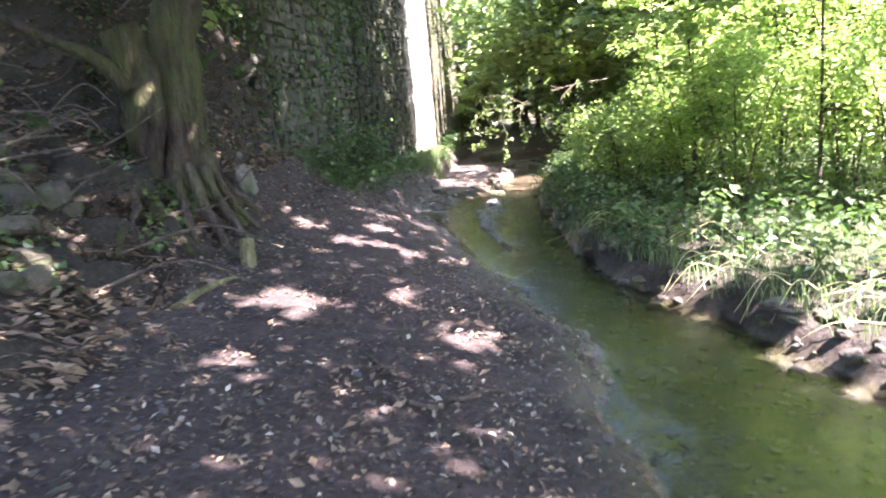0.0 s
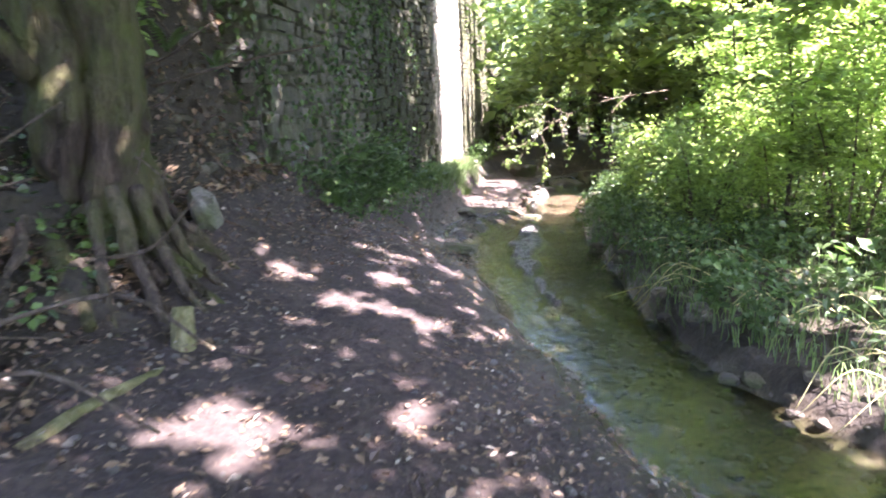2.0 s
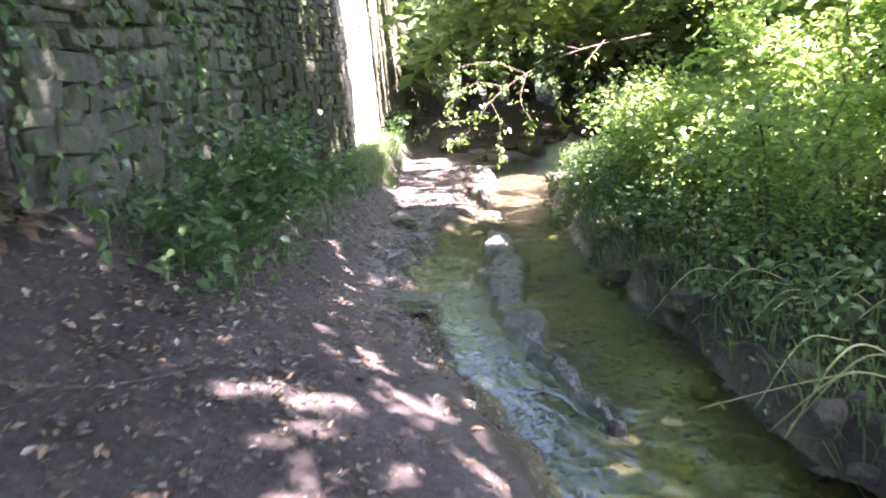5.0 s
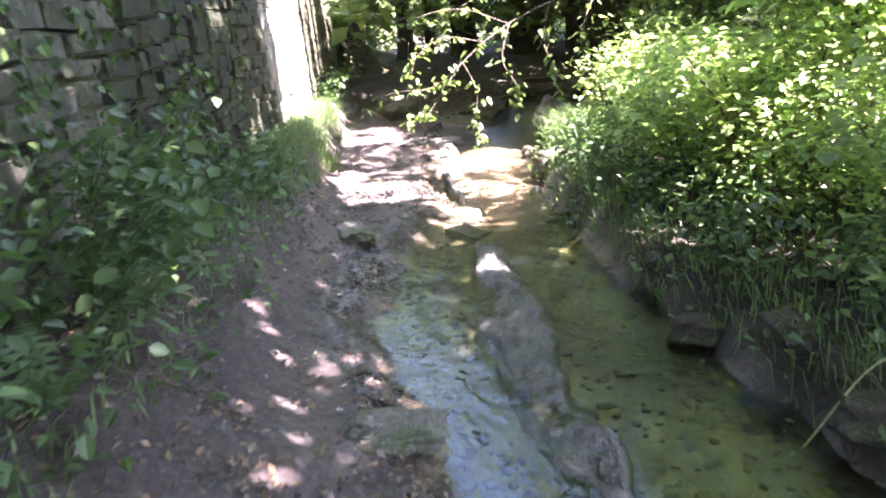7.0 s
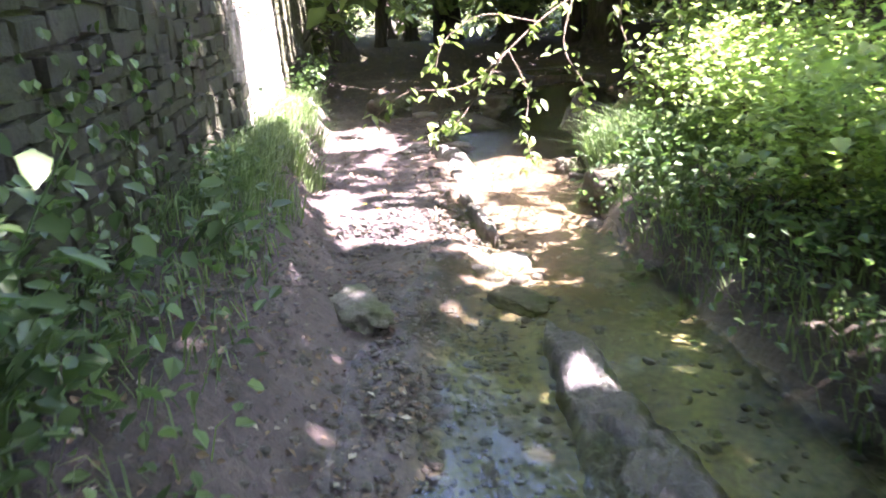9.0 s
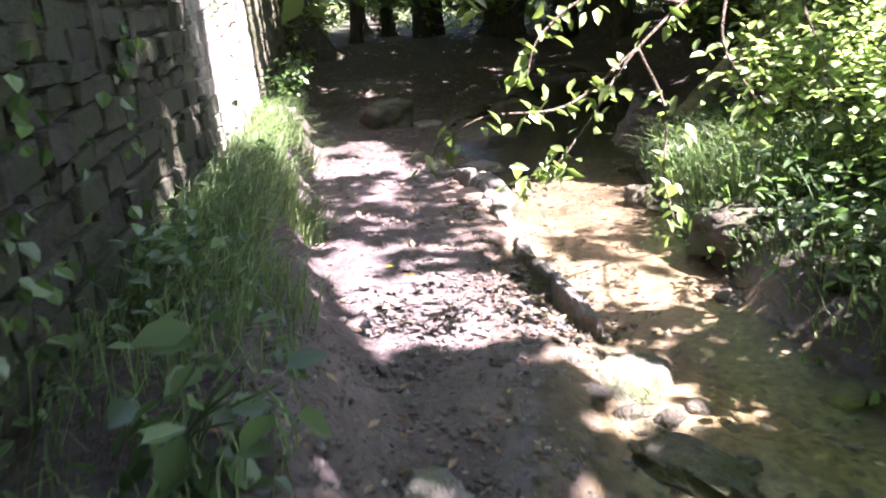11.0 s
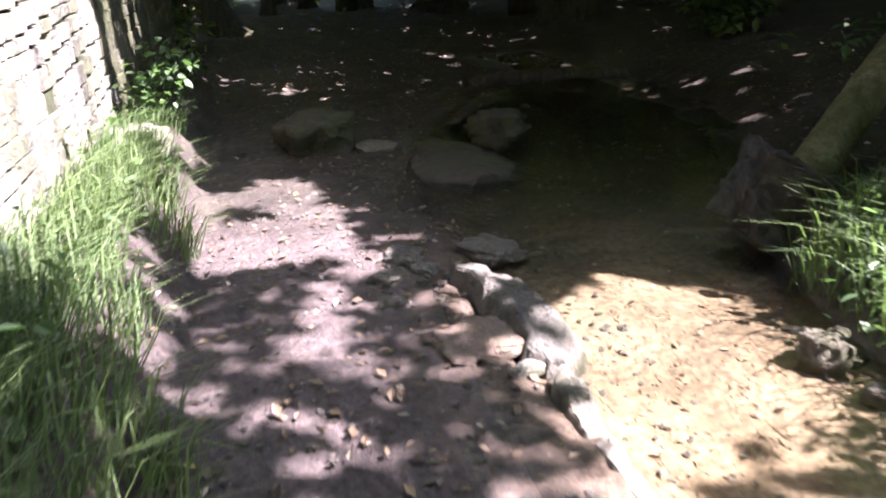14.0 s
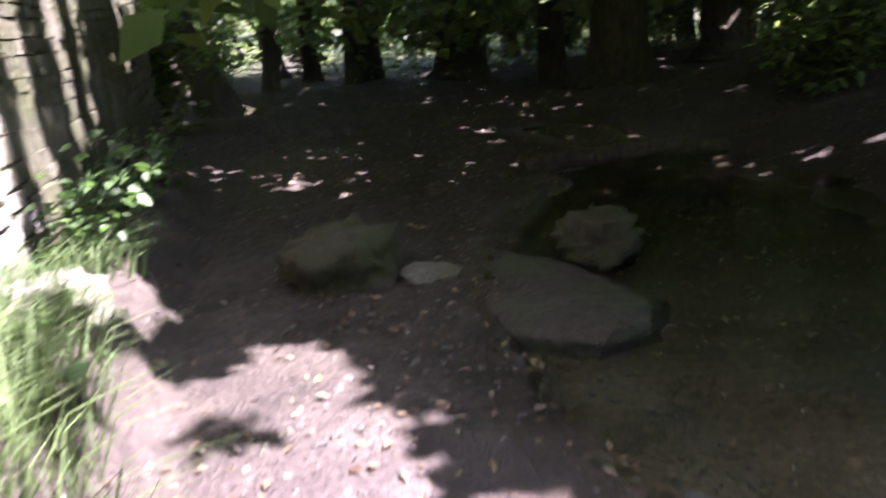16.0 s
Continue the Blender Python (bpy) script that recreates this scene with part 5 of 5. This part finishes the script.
# ---- plants, sticks and the hanging branch ----
def herb(at, tall, count, seed, size, mat, label, lean=(0.1, 0), name="nettle", group="plants at the wall's foot"):
    """A clump of leafy stems."""
    g = random.Random(seed)
    z0 = h1(at[0], at[1]) - 0.03
    t = thing(name, (at[0], at[1], z0), label, "plant", group)
    pts = []
    for k in range(5):
        a, d = g.uniform(0, 6.28), tall * g.uniform(0.1, 0.4)
        q = bend([(at[0] + g.gauss(0, 0.05), at[1] + g.gauss(0, 0.05), z0), (at[0] + math.cos(a) * d * 0.4, at[1] + math.sin(a) * d * 0.4, z0 + tall * 0.55), (at[0] + math.cos(a) * d + lean[0], at[1] + math.sin(a) * d + lean[1], z0 + tall * g.uniform(0.75, 1.05))], 4)
        part("stem", tube(q, taper(0.006, 0.003, len(q)), 5), LEAF_HERB, t)
        pts += q[2:]
    P = cloud(pts, (0.08, 0.08, 0.06), int(count * 1.5), seed)
    part("foliage", leaves(P, size * 0.8, seed, 0.7, 0.35, 0.6), mat, t)
    return t


for k, (y, off, tall, n, size) in enumerate(((9.3, 0.5, 0.5, 70, 0.1), (9.9, 0.35, 0.7, 110, 0.085), (10.4, 0.55, 0.7, 110, 0.09), (10.9, 0.3, 0.75, 120, 0.09), (11.4, 0.45, 0.5, 100, 0.085), (11.9, 0.25, 0.75, 110, 0.085), (12.5, 0.3, 0.4, 70, 0.08), (13.4, 0.55, 0.3, 26, 0.13), (14.6, 0.2, 0.4, 70, 0.075), (20.9, 0.25, 0.55, 100, 0.08), (21.6, 0.3, 0.6, 110, 0.08), (22.6, 0.3, 0.4, 90, 0.08), (23.6, 0.3, 0.35, 80, 0.08))):
    herb((wall_x(y) + off, y), tall, n, 300 + k, size, LEAF_HERB, "leafy green bramble growing at the wall's foot" if size > 0.082 else "green nettle clump at the wall's foot", (0.12, -0.05), "bramble" if size > 0.082 else "nettle")
g = random.Random(33)
for k in range(26):
    y = g.uniform(5.5, 17.5)
    x = float(sr_(y)) + g.uniform(0.3, 1.5)
    herb((x, y), g.uniform(0.25, 0.5), 45, 340 + k, 0.08, LEAF_HERB, "small green weed on the grassy bank", (0, 0), "weed", "weeds on the far bank")
for k, (x, y) in enumerate(((-2.9, 7.6), (-3.3, 5.2), (-2.6, 8.3), (-3.6, 6.8), (-4.2, 5.8), (-2.2, 8.5), (-3.2, 8.4), (-2.4, 7.5))):
    herb((x, y), 0.7, 60, 380 + k, 0.11, LEAF_BUSH, "thin leafy sapling on the dark bank", (0.3, -0.1), "sapling", "saplings on the bank")


def fern(at, size, seed, label="green fern with arching fronds"):
    g = random.Random(seed)
    z0 = h1(at[0], at[1])
    t = thing("fern", (at[0], at[1], z0), label, "fern", "ferns")
    for k in range(7):
        a = 6.28 * k / 7 + g.uniform(-0.3, 0.3)
        L = size * g.uniform(0.75, 1.1)
        V, F = [], []
        for i in range(15):
            s = i / 14
            r, z = L * 0.75 * s, L * (0.95 * s - 0.5 * s * s)
            V.append((at[0] + math.cos(a) * r, at[1] + math.sin(a) * r, z0 + z))
        for i in range(14):
            s = i / 14
            wid = L * 0.17 * math.sin(math.pi * min(1, 0.12 + 0.88 * s)) * (1 - 0.35 * s)
            for side in (-1, 1):
                o = Vector(V[i]) + Vector((-math.sin(a) * side * wid, math.cos(a) * side * wid, -0.15 * wid)) + Vector((math.cos(a), math.sin(a), 0.3)) * wid * 0.35
                V.append(tuple(o))
                F.append([i, len(V) - 1, i + 1])
        part("frond", (V, F), LEAF_HERB, t, shade=False)
    return t


for k, (x, y, s) in enumerate(((2.35, 8.6, 0.5), (2.9, 8.0, 0.45), (-1.25, 9.35, 0.4), (-1.15, 10.0, 0.45), (-1.05, 10.9, 0.4), (3.4, 7.2, 0.45), (-3.0, 6.0, 0.45), (-2.3, 7.9, 0.4), (-2.8, 8.1, 0.45), (-2.1, 8.4, 0.35), (3.7, 17.3, 0.5))):
    fern((x, y), s, 400 + k)


def stick(pts, r, label, name="stick", mat=None, group="sticks on the ground"):
    q = bend(pts, 6)
    return solo(name, tube(q, taper(r, r * 0.5, len(q)), 7, 0.2), mat or TWIG, label, "stick", group)


g = random.Random(12)
for k in range(70):
    x, y = (g.uniform(-3.8, -1.2), g.uniform(3.2, 8.4)) if k % 3 else (g.uniform(-1.2, 0.2), g.uniform(3, 12))
    a, L = g.uniform(0, 3.14), g.uniform(0.12, 0.5 if k % 3 else 0.25)
    pts = [(x + math.cos(a) * L * s + g.gauss(0, 0.02), y + math.sin(a) * L * s + g.gauss(0, 0.02), 0) for s in (-1, -0.3, 0.4, 1)]
    pts = [(p[0], p[1], h1(p[0], p[1]) + 0.012) for p in pts]
    stick(pts, g.uniform(0.005, 0.012), "thin dry brown stick lying on earth")
stick([(-1.62, 4.5, h1(-1.62, 4.5) - 0.02), (-1.54, 4.75, h1(-1.54, 4.75) + 0.015), (-1.45, 5.05, h1(-1.45, 5.05) + 0.015), (-1.38, 5.4, h1(-1.38, 5.4) - 0.03)], 0.032, "thick pale root lying bare on the path edge", "root", LOG_BARK)
# leaning dead twigs on the bank
for k in range(46):
    x, y = g.uniform(-4.2, -2.0), g.uniform(4.4, 8.7)
    z = h1(x, y)
    a = g.uniform(-0.6, 0.9)
    L = g.uniform(0.5, 1.4)
    stick([(x, y, z + 0.02), (x + math.cos(a) * L * 0.5, y + math.sin(a) * L * 0.3, z + g.uniform(0.05, 0.3)), (x + math.cos(a) * L, y - 0.2 * L, z + g.uniform(-0.1, 0.4))], 0.012, "bare dead twig hanging over the bank", "twig", None, "dead twigs on the bank")
# flattened straw stems along the far bank
for k in range(60):
    y = g.uniform(4.2, 10.5)
    x = float(sr_(y)) + g.uniform(0.35, 1.1)
    a, L = g.uniform(-0.7, 0.7) + (3.14 if k % 2 else 0), g.uniform(0.25, 0.65)
    p1 = (x + math.cos(a) * L * 0.5, y + math.sin(a) * L * 0.5)
    p2 = (x + math.cos(a) * L, y + math.sin(a) * L)
    stick([(x, y, h1(x, y) + 0.08), (*p1, max(h1(*p1), WATER_Z) + g.uniform(0.1, 0.22)), (*p2, max(h1(*p2), WATER_Z) + 0.03)], 0.0045, "flattened pale dry stem in the grass", "straw_stem", STRAW, "dry stems on the bank")

# the branch that hangs over the path
branch = thing("hanging_branch", (2.9, 14.75, 0.3), "low leafy branch hanging over the stream and path", "branch")
LINES = (
    ([(3.2, 14.9, 1.9), (2.3, 14.75, 1.75), (1.6, 14.65, 1.5), (1.15, 14.6, 1.2), (0.95, 14.6, 0.95)], 0.011),
    ([(1.35, 14.62, 1.36), (1.0, 14.62, 1.42), (0.75, 14.62, 1.28), (0.68, 14.62, 1.1)], 0.007),
    ([(1.15, 14.6, 1.2), (0.85, 14.62, 1.0), (0.5, 14.66, 0.98), (0.27, 14.7, 0.82)], 0.008),
    ([(1.15, 14.6, 1.2), (1.25, 14.55, 0.95), (1.22, 14.5, 0.7), (1.25, 14.45, 0.5)], 0.007),
    ([(1.6, 14.65, 1.5), (1.5, 14.55, 1.2), (1.6, 14.45, 0.95), (1.55, 14.4, 0.75)], 0.007),
    ([(2.0, 14.7, 1.67), (1.9, 14.6, 1.35), (1.95, 14.5, 1.1), (2.0, 14.5, 0.85)], 0.007),
    ([(2.3, 14.75, 1.75), (1.8, 14.9, 1.85), (1.3, 15.0, 1.7), (1.0, 15.0, 1.5)], 0.008),
    ([(0.95, 14.6, 0.95), (0.8, 14.6, 0.78), (0.65, 14.6, 0.72)], 0.005),
    ([(2.6, 14.8, 1.85), (2.3, 14.5, 1.6), (2.15, 14.3, 1.3), (2.2, 14.2, 1.0)], 0.008),
    ([(1.6, 14.65, 1.5), (1.2, 14.8, 1.65), (0.8, 14.85, 1.6), (0.5, 14.85, 1.4)], 0.007),
)
g2 = np.random.default_rng(77)
for k, (pts, r) in enumerate(LINES):
    q = bend(pts, 8)
    b = part("twig", tube(q, taper(r, r * 0.4, len(q)), 6), TWIG, branch)
    Q = np.array(q[5:] if k else q[14:])
    n = 40 if k else 44
    P = Q[g2.integers(0, len(Q), n)] + g2.normal(0, 0.035, (n, 3))
    part("leaves", leaves(P, 0.07, 500 + k, 0.5, 0.7, 0.45), LEAF_BRANCH, branch)
for k, (x, y) in enumerate(((0.35, 15.9), (0.42, 15.75), (1.0, 19.9), (0.05, 17.0))):
    solo("fallen_leaf", leaves([(x, y, h1(x, y) + 0.02)], 0.075, 520 + k, 0.6, 0, 0.95), YELLOW, "yellow fallen leaf lying on the mud", "leaf", "yellow leaves on the path")

# wall stones of the near stretch, one by one
for VF, m in near_stones:
    ob = new("stone", mesh("stone", VF[0], VF[1], WALL_STONE))
    ob.parent = wall
    ob.matrix_basis = m
